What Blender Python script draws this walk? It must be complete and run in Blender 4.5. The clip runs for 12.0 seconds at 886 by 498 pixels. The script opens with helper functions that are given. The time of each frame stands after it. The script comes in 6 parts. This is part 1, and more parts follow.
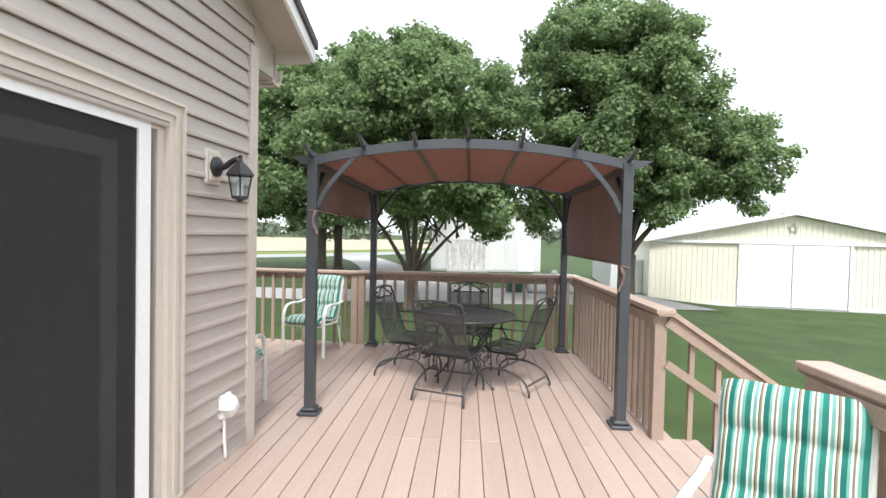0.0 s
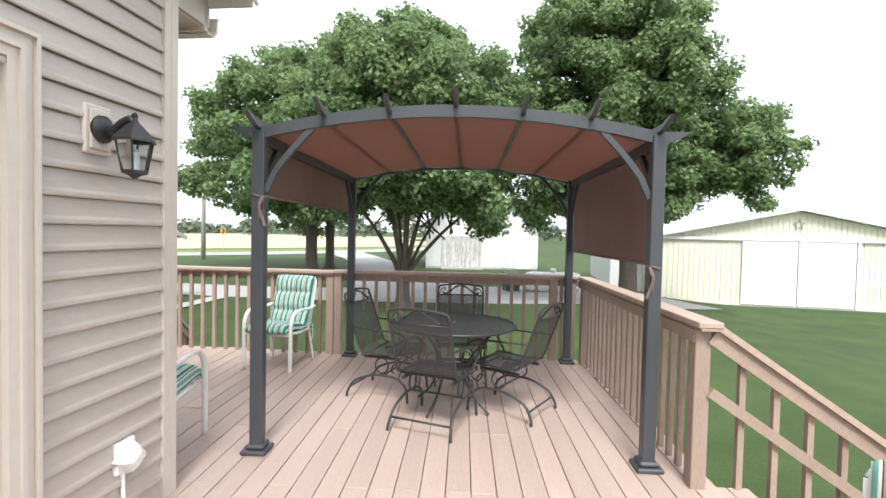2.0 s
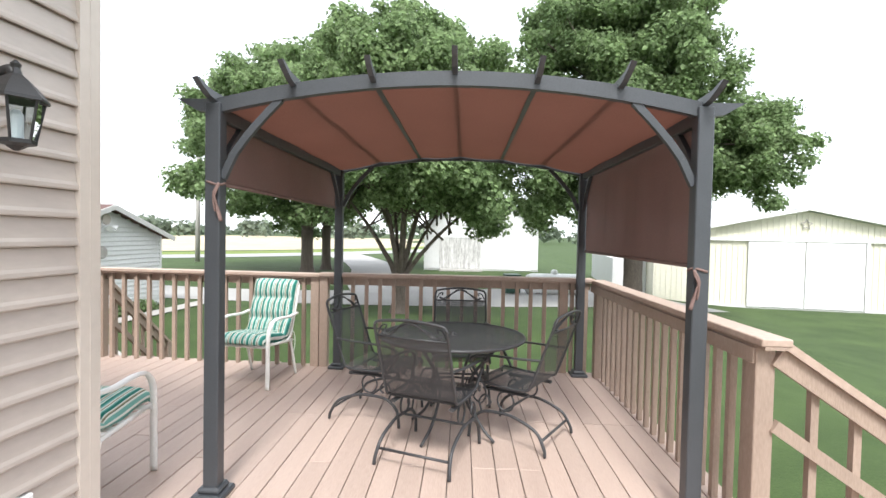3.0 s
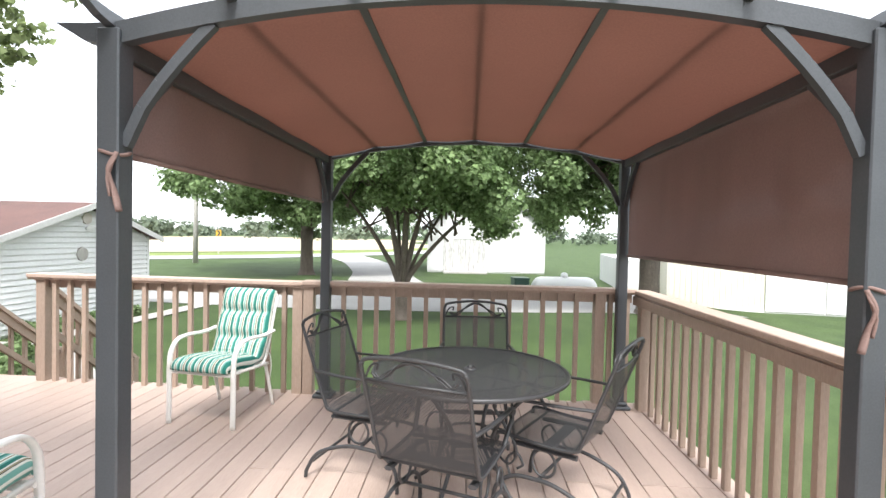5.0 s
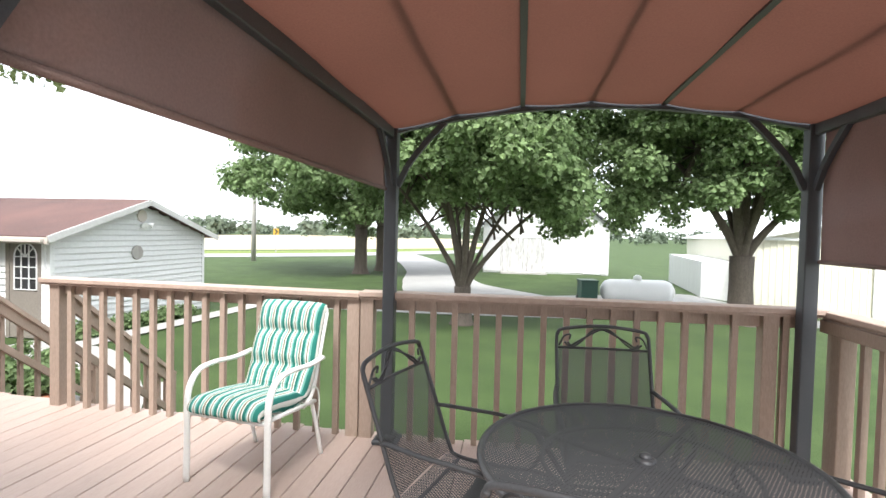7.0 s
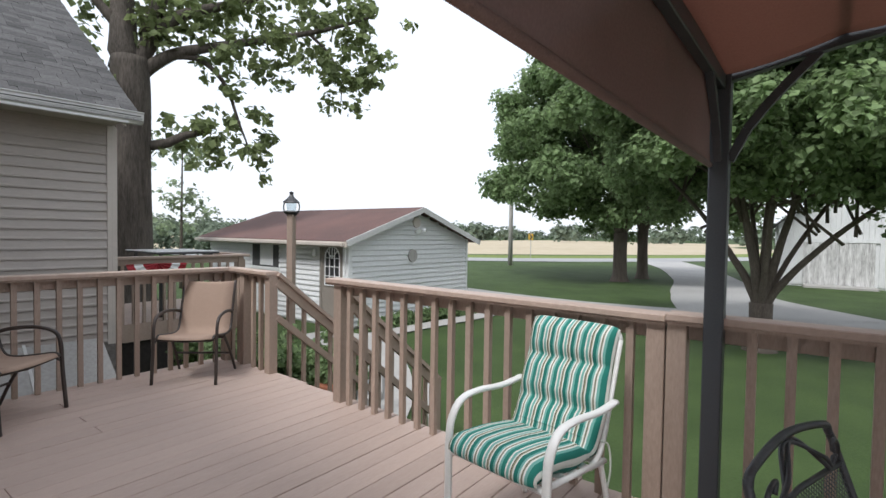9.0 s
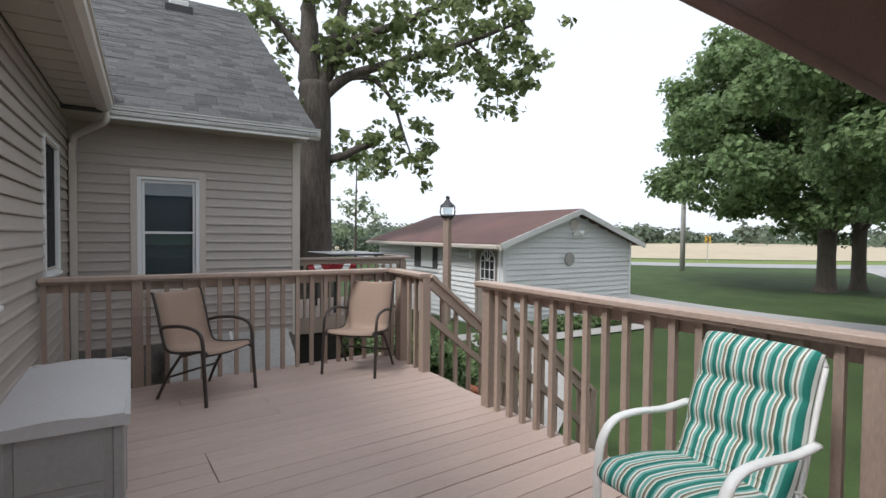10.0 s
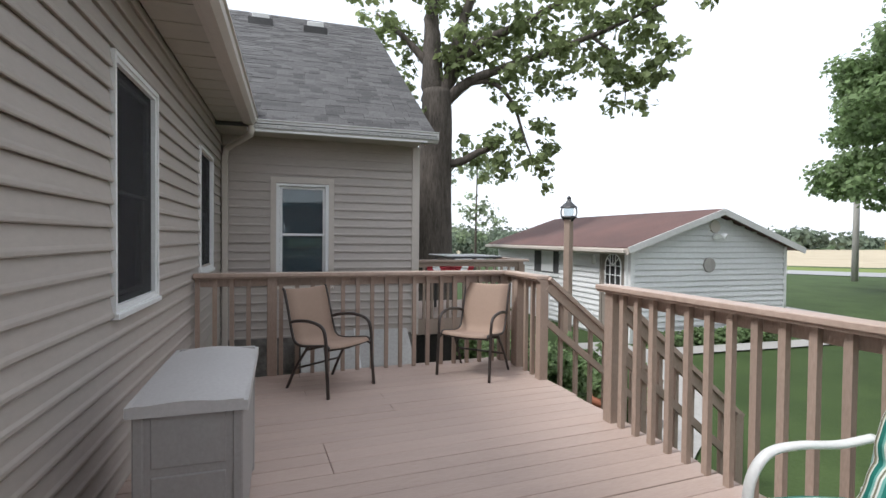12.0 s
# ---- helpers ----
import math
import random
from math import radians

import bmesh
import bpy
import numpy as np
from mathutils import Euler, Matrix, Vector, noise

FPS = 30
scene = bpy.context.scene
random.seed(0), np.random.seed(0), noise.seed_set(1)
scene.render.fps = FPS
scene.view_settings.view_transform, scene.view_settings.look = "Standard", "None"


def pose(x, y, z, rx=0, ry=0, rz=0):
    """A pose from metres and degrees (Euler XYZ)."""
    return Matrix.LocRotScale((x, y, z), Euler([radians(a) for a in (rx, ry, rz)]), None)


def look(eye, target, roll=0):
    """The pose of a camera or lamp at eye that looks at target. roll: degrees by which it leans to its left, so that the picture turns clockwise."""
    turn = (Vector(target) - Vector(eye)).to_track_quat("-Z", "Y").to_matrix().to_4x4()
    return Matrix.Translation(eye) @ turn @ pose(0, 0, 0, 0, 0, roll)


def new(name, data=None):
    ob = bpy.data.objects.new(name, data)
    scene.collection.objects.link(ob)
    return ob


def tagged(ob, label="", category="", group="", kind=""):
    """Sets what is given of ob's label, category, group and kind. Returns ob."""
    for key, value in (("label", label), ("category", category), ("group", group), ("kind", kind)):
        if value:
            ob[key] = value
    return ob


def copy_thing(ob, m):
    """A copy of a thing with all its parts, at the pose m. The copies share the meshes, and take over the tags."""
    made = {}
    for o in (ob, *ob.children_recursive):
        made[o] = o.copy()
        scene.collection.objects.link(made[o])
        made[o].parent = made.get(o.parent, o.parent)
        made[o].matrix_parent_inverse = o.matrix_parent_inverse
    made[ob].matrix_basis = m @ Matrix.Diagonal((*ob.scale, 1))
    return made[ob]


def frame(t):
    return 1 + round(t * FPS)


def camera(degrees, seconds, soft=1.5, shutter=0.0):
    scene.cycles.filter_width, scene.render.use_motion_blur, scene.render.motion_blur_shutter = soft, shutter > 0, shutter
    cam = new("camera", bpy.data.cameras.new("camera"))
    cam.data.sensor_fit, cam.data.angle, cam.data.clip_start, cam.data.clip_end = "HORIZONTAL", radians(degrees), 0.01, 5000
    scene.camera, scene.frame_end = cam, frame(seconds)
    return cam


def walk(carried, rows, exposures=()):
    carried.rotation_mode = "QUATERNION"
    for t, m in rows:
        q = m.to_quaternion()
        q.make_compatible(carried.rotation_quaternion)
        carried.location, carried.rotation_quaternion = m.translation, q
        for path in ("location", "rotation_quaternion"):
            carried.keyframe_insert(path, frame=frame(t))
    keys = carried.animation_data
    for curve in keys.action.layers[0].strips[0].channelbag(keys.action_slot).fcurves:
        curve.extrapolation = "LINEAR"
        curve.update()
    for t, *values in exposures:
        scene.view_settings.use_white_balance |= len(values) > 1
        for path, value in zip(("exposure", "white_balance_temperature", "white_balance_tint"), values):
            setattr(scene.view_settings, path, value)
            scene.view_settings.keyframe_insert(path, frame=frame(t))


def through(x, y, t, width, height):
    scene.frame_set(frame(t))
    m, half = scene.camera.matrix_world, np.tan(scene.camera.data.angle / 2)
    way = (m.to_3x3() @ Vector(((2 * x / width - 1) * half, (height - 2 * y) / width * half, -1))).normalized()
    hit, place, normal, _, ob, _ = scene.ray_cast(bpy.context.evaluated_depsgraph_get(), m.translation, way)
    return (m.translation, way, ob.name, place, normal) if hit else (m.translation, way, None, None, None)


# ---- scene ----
cam = camera(83.4, 12.0)
PATH = [
    (0, (-0.014, -0.187, 1.508), (-0.11, 1.81, 1.454), 1.3),
    (0.5, (-0.012, -0.059, 1.497), (-0.105, 1.938, 1.44), 1.3),
    (1, (0.016, 0.152, 1.488), (-0.07, 2.149, 1.424), 1.2),
    (1.5, (0.041, 0.401, 1.477), (-0.044, 2.398, 1.413), 1.2),
    (2, (0.043, 0.662, 1.477), (-0.038, 2.659, 1.412), 1.3),
    (2.5, (0.021, 0.964, 1.468), (-0.056, 2.961, 1.409), 1.2),
    (3, (0.032, 1.248, 1.443), (-0.044, 3.245, 1.385), 1.2),
    (5, (-0.064, 2.179, 1.431), (-0.152, 4.176, 1.378), 1.3),
    (5.5, (-0.098, 2.425, 1.415), (-0.193, 4.422, 1.361), 1.2),
    (6, (-0.161, 2.671, 1.412), (-0.27, 4.668, 1.358), 1.2),
    (6.5, (-0.292, 2.961, 1.415), (-0.455, 4.954, 1.357), 1.3),
    (8.5, (-0.82, 3.81, 1.39), (-1.78, 5.565, 1.325), 1.1),
    (9, (-0.91, 3.915, 1.373), (-2.11, 5.515, 1.312), 0.9),
    (9.5, (-0.95, 3.985, 1.37), (-2.393, 5.369, 1.314), 0.7),
    (10, (-0.945, 4.049, 1.369), (-2.582, 5.198, 1.312), 0.6),
    (10.5, (-0.964, 4.113, 1.34), (-2.715, 5.078, 1.293), 0.55),
    (11, (-0.999, 4.147, 1.342), (-2.818, 4.977, 1.294), 0.6),
    (11.5, (-1.025, 4.16, 1.33), (-2.879, 4.909, 1.284), 0.6),
    (12, (-1.043, 4.161, 1.327), (-2.907, 4.883, 1.285), 0.6),
]
walk(cam, [(t, look(eye, target, roll)) for t, eye, target, roll in PATH],
     exposures=[(0.0, 0.65, 6200, 9), (2.5, 0.8, 6200, 9), (5.0, 1.2, 6250, 9), (6.6, 1.25, 6250, 9), (8.4, 0.3, 6050, 10), (9.5, -0.02, 6050, 10), (10.5, 0.05, 6050, 10), (12.0, 0.22, 6050, 10)])

# ---- world, sun, exposure ----
world = bpy.data.worlds.new("overcast_sky")
scene.world = world
world.use_nodes = True
wn = world.node_tree.nodes
wl = world.node_tree.links
wbg = wn["Background"]
sky = wn.new("ShaderNodeTexSky")
sky.sky_type = "NISHITA"
sky.sun_disc = False
sky.sun_elevation = radians(53)
sky.sun_rotation = radians(177)
sky.air_density, sky.dust_density, sky.ozone_density = 1.0, 4.0, 1.0
veil = wn.new("ShaderNodeMix")
veil.data_type = "RGBA"
veil.inputs["Factor"].default_value = 0.72
veil.inputs["B"].default_value = (11.5, 11.6, 11.8, 1)
wl.new(sky.outputs["Color"], veil.inputs["A"])
wl.new(veil.outputs["Result"], wbg.inputs["Color"])
wbg.inputs["Strength"].default_value = 0.12
sun = new("sun", bpy.data.lights.new("sun", "SUN"))
sun.data.energy, sun.data.angle, sun.data.color = 2.6, radians(16), (1.0, 0.97, 0.92)
sun.matrix_world = look((0.3, -5.6, 7.6), (0.0, 0.0, 0.0))

# ---- materials ----


def surface(name, dark, light, scale=4.0, rough=0.6, bump=0.0, fine=60.0, stretch=(1, 1, 1), metal=0.0, vary=0.0, spec=0.5, blotch=0.35):
    """Two-scale noise colour and relief. stretch: noise is drawn out along small axes. vary: brightness change from piece to piece."""
    m = bpy.data.materials.new(name)
    m.use_nodes = True
    n, l = m.node_tree.nodes, m.node_tree.links
    b = n["Principled BSDF"]
    co = n.new("ShaderNodeTexCoord")
    mp = n.new("ShaderNodeMapping")
    mp.inputs["Scale"].default_value = stretch
    l.new(co.outputs["Object"], mp.inputs["Vector"])
    big = n.new("ShaderNodeTexNoise")
    big.inputs["Scale"].default_value, big.inputs["Detail"].default_value = scale, 5
    small = n.new("ShaderNodeTexNoise")
    small.inputs["Scale"].default_value, small.inputs["Detail"].default_value = fine, 4
    for k in (big, small):
        l.new(mp.outputs["Vector"], k.inputs["Vector"])
    add = n.new("ShaderNodeMix")
    add.inputs["Factor"].default_value = blotch
    l.new(small.outputs["Fac"], add.inputs["A"])
    l.new(big.outputs["Fac"], add.inputs["B"])
    ramp = n.new("ShaderNodeValToRGB")
    ramp.color_ramp.elements[0].position, ramp.color_ramp.elements[1].position = 0.3, 0.7
    ramp.color_ramp.elements[0].color, ramp.color_ramp.elements[1].color = (*dark, 1), (*light, 1)
    l.new(add.outputs["Result"], ramp.inputs["Fac"])
    out = ramp.outputs["Color"]
    if vary:
        info = n.new("ShaderNodeObjectInfo")
        rng = n.new("ShaderNodeMapRange")
        rng.inputs["To Min"].default_value, rng.inputs["To Max"].default_value = 1 - vary, 1 + vary
        l.new(info.outputs["Random"], rng.inputs["Value"])
        hsv = n.new("ShaderNodeHueSaturation")
        l.new(rng.outputs["Result"], hsv.inputs["Value"])
        l.new(out, hsv.inputs["Color"])
        out = hsv.outputs["Color"]
    l.new(out, b.inputs["Base Color"])
    b.inputs["Roughness"].default_value, b.inputs["Metallic"].default_value = rough, metal
    b.inputs["Specular IOR Level"].default_value = spec
    if bump:
        bp = n.new("ShaderNodeBump")
        bp.inputs["Strength"].default_value, bp.inputs["Distance"].default_value = bump, 0.01
        l.new(small.outputs["Fac"], bp.inputs["Height"])
        l.new(bp.outputs["Normal"], b.inputs["Normal"])
    return m


def glass(name, tint=(0.8, 0.85, 0.87), rough=0.02):
    m = bpy.data.materials.new(name)
    m.use_nodes = True
    n, l = m.node_tree.nodes, m.node_tree.links
    n.remove(n["Principled BSDF"])
    tr, gl, fr, mx = n.new("ShaderNodeBsdfTransparent"), n.new("ShaderNodeBsdfGlossy"), n.new("ShaderNodeFresnel"), n.new("ShaderNodeMixShader")
    tr.inputs["Color"].default_value = (*tint, 1)
    gl.inputs["Roughness"].default_value = rough
    fr.inputs["IOR"].default_value = 1.65
    l.new(fr.outputs["Fac"], mx.inputs["Fac"])
    l.new(tr.outputs["BSDF"], mx.inputs[1])
    l.new(gl.outputs["BSDF"], mx.inputs[2])
    l.new(mx.outputs["Shader"], n["Material Output"].inputs["Surface"])
    return m


def leafy(name, dark, light, through=0.35):
    m = surface(name, dark, light, 0.6, 0.55, 0.0, 7.0, spec=0.25)
    n, l = m.node_tree.nodes, m.node_tree.links
    b = n["Principled BSDF"]
    hsv = n.new("ShaderNodeHueSaturation")
    src = b.inputs["Base Color"].links[0].from_socket
    geo = n.new("ShaderNodeNewGeometry")
    rng = n.new("ShaderNodeMapRange")
    rng.inputs["To Min"].default_value, rng.inputs["To Max"].default_value = 0.6, 1.5
    l.new(geo.outputs["Random Per Island"], rng.inputs["Value"])
    l.new(rng.outputs["Result"], hsv.inputs["Value"])
    l.new(src, hsv.inputs["Color"])
    l.new(hsv.outputs["Color"], b.inputs["Base Color"])
    tl, mx = n.new("ShaderNodeBsdfTranslucent"), n.new("ShaderNodeMixShader")
    l.new(hsv.outputs["Color"], tl.inputs["Color"])
    mx.inputs["Fac"].default_value = through
    l.new(b.outputs["BSDF"], mx.inputs[1])
    l.new(tl.outputs["BSDF"], mx.inputs[2])
    l.new(mx.outputs["Shader"], n["Material Output"].inputs["Surface"])
    return m


def woven(name, dark, light, through, open_part=0.0, threads=400.0):
    """Cloth: a fine weave that lets light through it, and partly lets one see through it."""
    m = surface(name, dark, light, 1.5, 0.85, 0.1, 120.0, spec=0.15)
    n, l = m.node_tree.nodes, m.node_tree.links
    b = n["Principled BSDF"]
    tl, mx = n.new("ShaderNodeBsdfTranslucent"), n.new("ShaderNodeMixShader")
    l.new(b.inputs["Base Color"].links[0].from_socket, tl.inputs["Color"])
    mx.inputs["Fac"].default_value = through
    l.new(b.outputs["BSDF"], mx.inputs[1])
    l.new(tl.outputs["BSDF"], mx.inputs[2])
    end = mx
    if open_part:
        tr, m2 = n.new("ShaderNodeBsdfTransparent"), n.new("ShaderNodeMixShader")
        m2.inputs["Fac"].default_value = open_part
        l.new(mx.outputs["Shader"], m2.inputs[1])
        l.new(tr.outputs["BSDF"], m2.inputs[2])
        end = m2
    l.new(end.outputs["Shader"], n["Material Output"].inputs["Surface"])
    return m


DECK = surface("painted_deck_boards", (0.40, 0.30, 0.25), (0.50, 0.385, 0.325), 1.2, 0.55, 0.25, 25, (9, 0.7, 9), vary=0.06)
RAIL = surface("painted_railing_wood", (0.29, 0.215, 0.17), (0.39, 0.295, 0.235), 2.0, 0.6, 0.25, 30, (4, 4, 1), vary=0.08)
# the railing paint made lighter: sun on the cap tops put into the colour
CAP = surface("painted_cap_sunlit", (0.37, 0.275, 0.22), (0.47, 0.36, 0.295), 2.0, 0.5, 0.2, 30, vary=0.05)
SIDING = surface("vinyl_siding", (0.405, 0.358, 0.32), (0.455, 0.402, 0.36), 0.8, 0.45, 0.08, 14, (1, 1, 3), vary=0.03)
TRIM = surface("almond_vinyl_trim", (0.53, 0.475, 0.42), (0.58, 0.52, 0.46), 1.0, 0.4, 0.03, 20)
SOFFIT = surface("tan_soffit", (0.42, 0.385, 0.33), (0.47, 0.43, 0.37), 0.8, 0.5, 0.03, 14)
WHITE = surface("white_vinyl", (0.76, 0.76, 0.75), (0.84, 0.84, 0.83), 3, 0.35, 0.02, 40)
ALU = surface("weathered_white_gutter", (0.58, 0.57, 0.55), (0.68, 0.67, 0.65), 2, 0.35, 0.02, 20)
STEEL = surface("grey_powder_coat", (0.045, 0.05, 0.056), (0.065, 0.07, 0.078), 5, 0.42, 0.05, 150)
IRON = surface("black_wrought_iron", (0.03, 0.03, 0.032), (0.05, 0.05, 0.053), 6, 0.45, 0.1, 200)
LANTERN = surface("black_lantern_metal", (0.012, 0.012, 0.013), (0.025, 0.024, 0.024), 8, 0.45, 0.15, 220)
CANOPY = woven("brown_canopy_cloth", (0.29, 0.18, 0.15), (0.35, 0.22, 0.183), 0.58)
DROP = woven("brown_side_cloth", (0.25, 0.163, 0.146), (0.31, 0.204, 0.182), 0.19, 0.07)
CHAIRFRAME = surface("white_chair_enamel", (0.74, 0.73, 0.70), (0.82, 0.81, 0.78), 4, 0.3, 0.02, 60)
BROWNFRAME = surface("bronze_chair_frame", (0.035, 0.026, 0.022), (0.055, 0.042, 0.036), 5, 0.4, 0.03, 90)
SLING = woven("tan_sling_cloth", (0.36, 0.26, 0.20), (0.44, 0.32, 0.25), 0.15)
PLASTIC = surface("grey_resin", (0.30, 0.285, 0.275), (0.35, 0.335, 0.325), 2, 0.55, 0.05, 60)
PLASTIC_LID = surface("light_grey_resin_lid", (0.47, 0.45, 0.44), (0.54, 0.52, 0.51), 2, 0.5, 0.05, 60)
GLASS = glass("window_glass")
SCREEN = woven("insect_screen", (0.04, 0.04, 0.043), (0.055, 0.055, 0.058), 0.05, 0.38)
# dark colour that stands in for the gloom of unlit interiors
INSIDE = surface("unlit_room_tone", (0.06, 0.06, 0.062), (0.09, 0.09, 0.09), 1, 0.9)
CURTAIN = surface("window_blind", (0.20, 0.235, 0.25), (0.28, 0.32, 0.335), 2, 0.8, 0, 30, (1, 1, 8))
BARK = surface("maple_bark", (0.075, 0.058, 0.046), (0.17, 0.14, 0.115), 3, 0.9, 0.9, 22, (3, 3, 0.6))
OAKBARK = surface("furrowed_bark", (0.03, 0.025, 0.02), (0.15, 0.125, 0.105), 4, 0.95, 1.0, 14, (3, 3, 0.45), blotch=0.5)
LEAF = leafy("maple_leaves", (0.135, 0.2, 0.09), (0.29, 0.38, 0.18), 0.55)
LEAF_OAK = leafy("broad_leaves", (0.13, 0.165, 0.075), (0.27, 0.32, 0.14), 0.55)
PALE_LEAF = leafy("pale_young_leaves", (0.24, 0.29, 0.18), (0.36, 0.42, 0.28), 0.55)
# paler and greyer than near leaves: distance haze mixed into the colour
FAR_LEAF = leafy("hazed_distant_leaves", (0.11, 0.145, 0.10), (0.19, 0.225, 0.16))
GRASS = surface("mown_grass", (0.031, 0.053, 0.016), (0.068, 0.103, 0.033), 0.9, 0.85, 0.9, 38, blotch=0.6, spec=0.2)
WHEAT = surface("ripe_field", (0.370, 0.316, 0.220), (0.487, 0.418, 0.308), 0.02, 0.9, 0.3, 0.5, spec=0.1)
VERGE = surface("rough_verge", (0.11, 0.16, 0.045), (0.22, 0.26, 0.08), 0.1, 0.9, 0.4, 3, spec=0.1)
ASPHALT = surface("worn_road", (0.26, 0.26, 0.26), (0.34, 0.34, 0.335), 0.3, 0.85, 0.3, 30)
GRAVEL = surface("grey_gravel", (0.27, 0.262, 0.25), (0.43, 0.418, 0.40), 0.5, 0.9, 0.8, 40)
CONCRETE = surface("pale_concrete", (0.32, 0.305, 0.285), (0.43, 0.415, 0.39), 1.2, 0.85, 0.3, 30)
SHEDSIDE = surface("pale_grey_siding", (0.70, 0.70, 0.695), (0.79, 0.79, 0.785), 0.6, 0.5, 0.05, 12)
SHINGLE = surface("grey_shingles", (0.045, 0.043, 0.043), (0.115, 0.111, 0.109), 3.0, 0.9, 0.6, 60, vary=0.35)
REDROOF = surface("weathered_red_roof", (0.085, 0.05, 0.045), (0.17, 0.085, 0.072), 0.7, 0.8, 0.4, 30, blotch=0.6)
BARNWHITE = surface("white_barn_boards", (0.60, 0.60, 0.59), (0.74, 0.74, 0.73), 0.7, 0.7, 0.1, 8, (4, 4, 0.5))
BARNPEEL = surface("peeling_white_paint", (0.20, 0.19, 0.18), (0.78, 0.77, 0.75), 2.2, 0.8, 0.3, 9, (3, 3, 0.4), blotch=0.5)
CREAM = surface("cream_steel", (0.68, 0.655, 0.53), (0.76, 0.735, 0.61), 0.4, 0.45, 0.02, 10)
BARNDOOR = surface("white_steel_door", (0.76, 0.76, 0.76), (0.84, 0.84, 0.84), 0.4, 0.4, 0.02, 10)
STONE = surface("rubble_foundation", (0.09, 0.08, 0.072), (0.26, 0.235, 0.21), 5, 0.9, 1.0, 18, blotch=0.6)
WOODPOLE = surface("weathered_grey_pole", (0.34, 0.32, 0.30), (0.46, 0.44, 0.41), 2, 0.9, 0.4, 20, (4, 4, 0.3))
DOORTAN = surface("taupe_shed_paint", (0.22, 0.19, 0.165), (0.29, 0.255, 0.22), 2, 0.6, 0.1, 30)
# near-black colour that stands in for the shade under the side deck
UNDERDECK_SHADE = surface("underdeck_shade", (0.018, 0.015, 0.013), (0.04, 0.033, 0.028), 2, 0.9, 0.2, 20)
TIE = surface("brown_tie_cord", (0.15, 0.095, 0.085), (0.22, 0.145, 0.125), 10, 0.9, 0.2, 200)



def by_island(name, dark, light, low=0.7, high=1.3):
    """The same surface, with a brightness that changes from piece to piece in one mesh."""
    m = surface(name, dark, light, 3.0, 0.9, 0.6, 60)
    n, l = m.node_tree.nodes, m.node_tree.links
    b = n["Principled BSDF"]
    src = b.inputs["Base Color"].links[0].from_socket
    geo, rng, hsv = n.new("ShaderNodeNewGeometry"), n.new("ShaderNodeMapRange"), n.new("ShaderNodeHueSaturation")
    rng.inputs["To Min"].default_value, rng.inputs["To Max"].default_value = low, high
    l.new(geo.outputs["Random Per Island"], rng.inputs["Value"])
    l.new(rng.outputs["Result"], hsv.inputs["Value"])
    l.new(src, hsv.inputs["Color"])
    l.new(hsv.outputs["Color"], b.inputs["Base Color"])
    return m


ISLAND_SHINGLE = by_island("grey_shingle_field", (0.045, 0.043, 0.043), (0.115, 0.111, 0.109), 0.62, 1.4)

# ---- mesh helpers ----


def part(name, bm, material, parent=None, label="", smooth=False):
    me = bpy.data.meshes.new(name)
    bm.normal_update()
    bm.to_mesh(me)
    bm.free()
    me.materials.append(material)
    if smooth:
        me.shade_smooth()
    ob = new(name, me)
    if parent is not None:
        ob.parent = parent
    if label:
        ob["label"] = label
    return ob


def thing(name, label, category, m=None, group="", kind=""):
    ob = new(name)
    ob.empty_display_size = 0.1
    if m is not None:
        ob.matrix_world = m
    return tagged(ob, label, category, group, kind)


def box(bm, x0, x1, y0, y1, z0, z1, m=None):
    vs = [bm.verts.new(Vector(p) if m is None else m @ Vector(p)) for p in
          ((x0, y0, z0), (x1, y0, z0), (x1, y1, z0), (x0, y1, z0), (x0, y0, z1), (x1, y0, z1), (x1, y1, z1), (x0, y1, z1))]
    for f in ((3, 2, 1, 0), (4, 5, 6, 7), (0, 1, 5, 4), (1, 2, 6, 5), (2, 3, 7, 6), (3, 0, 4, 7)):
        bm.faces.new([vs[i] for i in f])
    return bm


def boxed(x0, x1, y0, y1, z0, z1, m=None, bevel=0.0):
    bm = box(bmesh.new(), x0, x1, y0, y1, z0, z1, m)
    if bevel:
        bmesh.ops.bevel(bm, geom=bm.edges[:], offset=bevel, segments=1, affect="EDGES")
    return bm


def prism(bm, profile, a, b, m=None):
    """A profile of (y, z) points swept along x from a to b."""
    rings = [[bm.verts.new(Vector((x, y, z)) if m is None else m @ Vector((x, y, z))) for y, z in profile] for x in (a, b)]
    k = len(profile)
    for i in range(k):
        bm.faces.new((rings[0][i], rings[1][i], rings[1][(i + 1) % k], rings[0][(i + 1) % k]))
    bm.faces.new(rings[0])
    bm.faces.new(rings[1][::-1])
    return bm


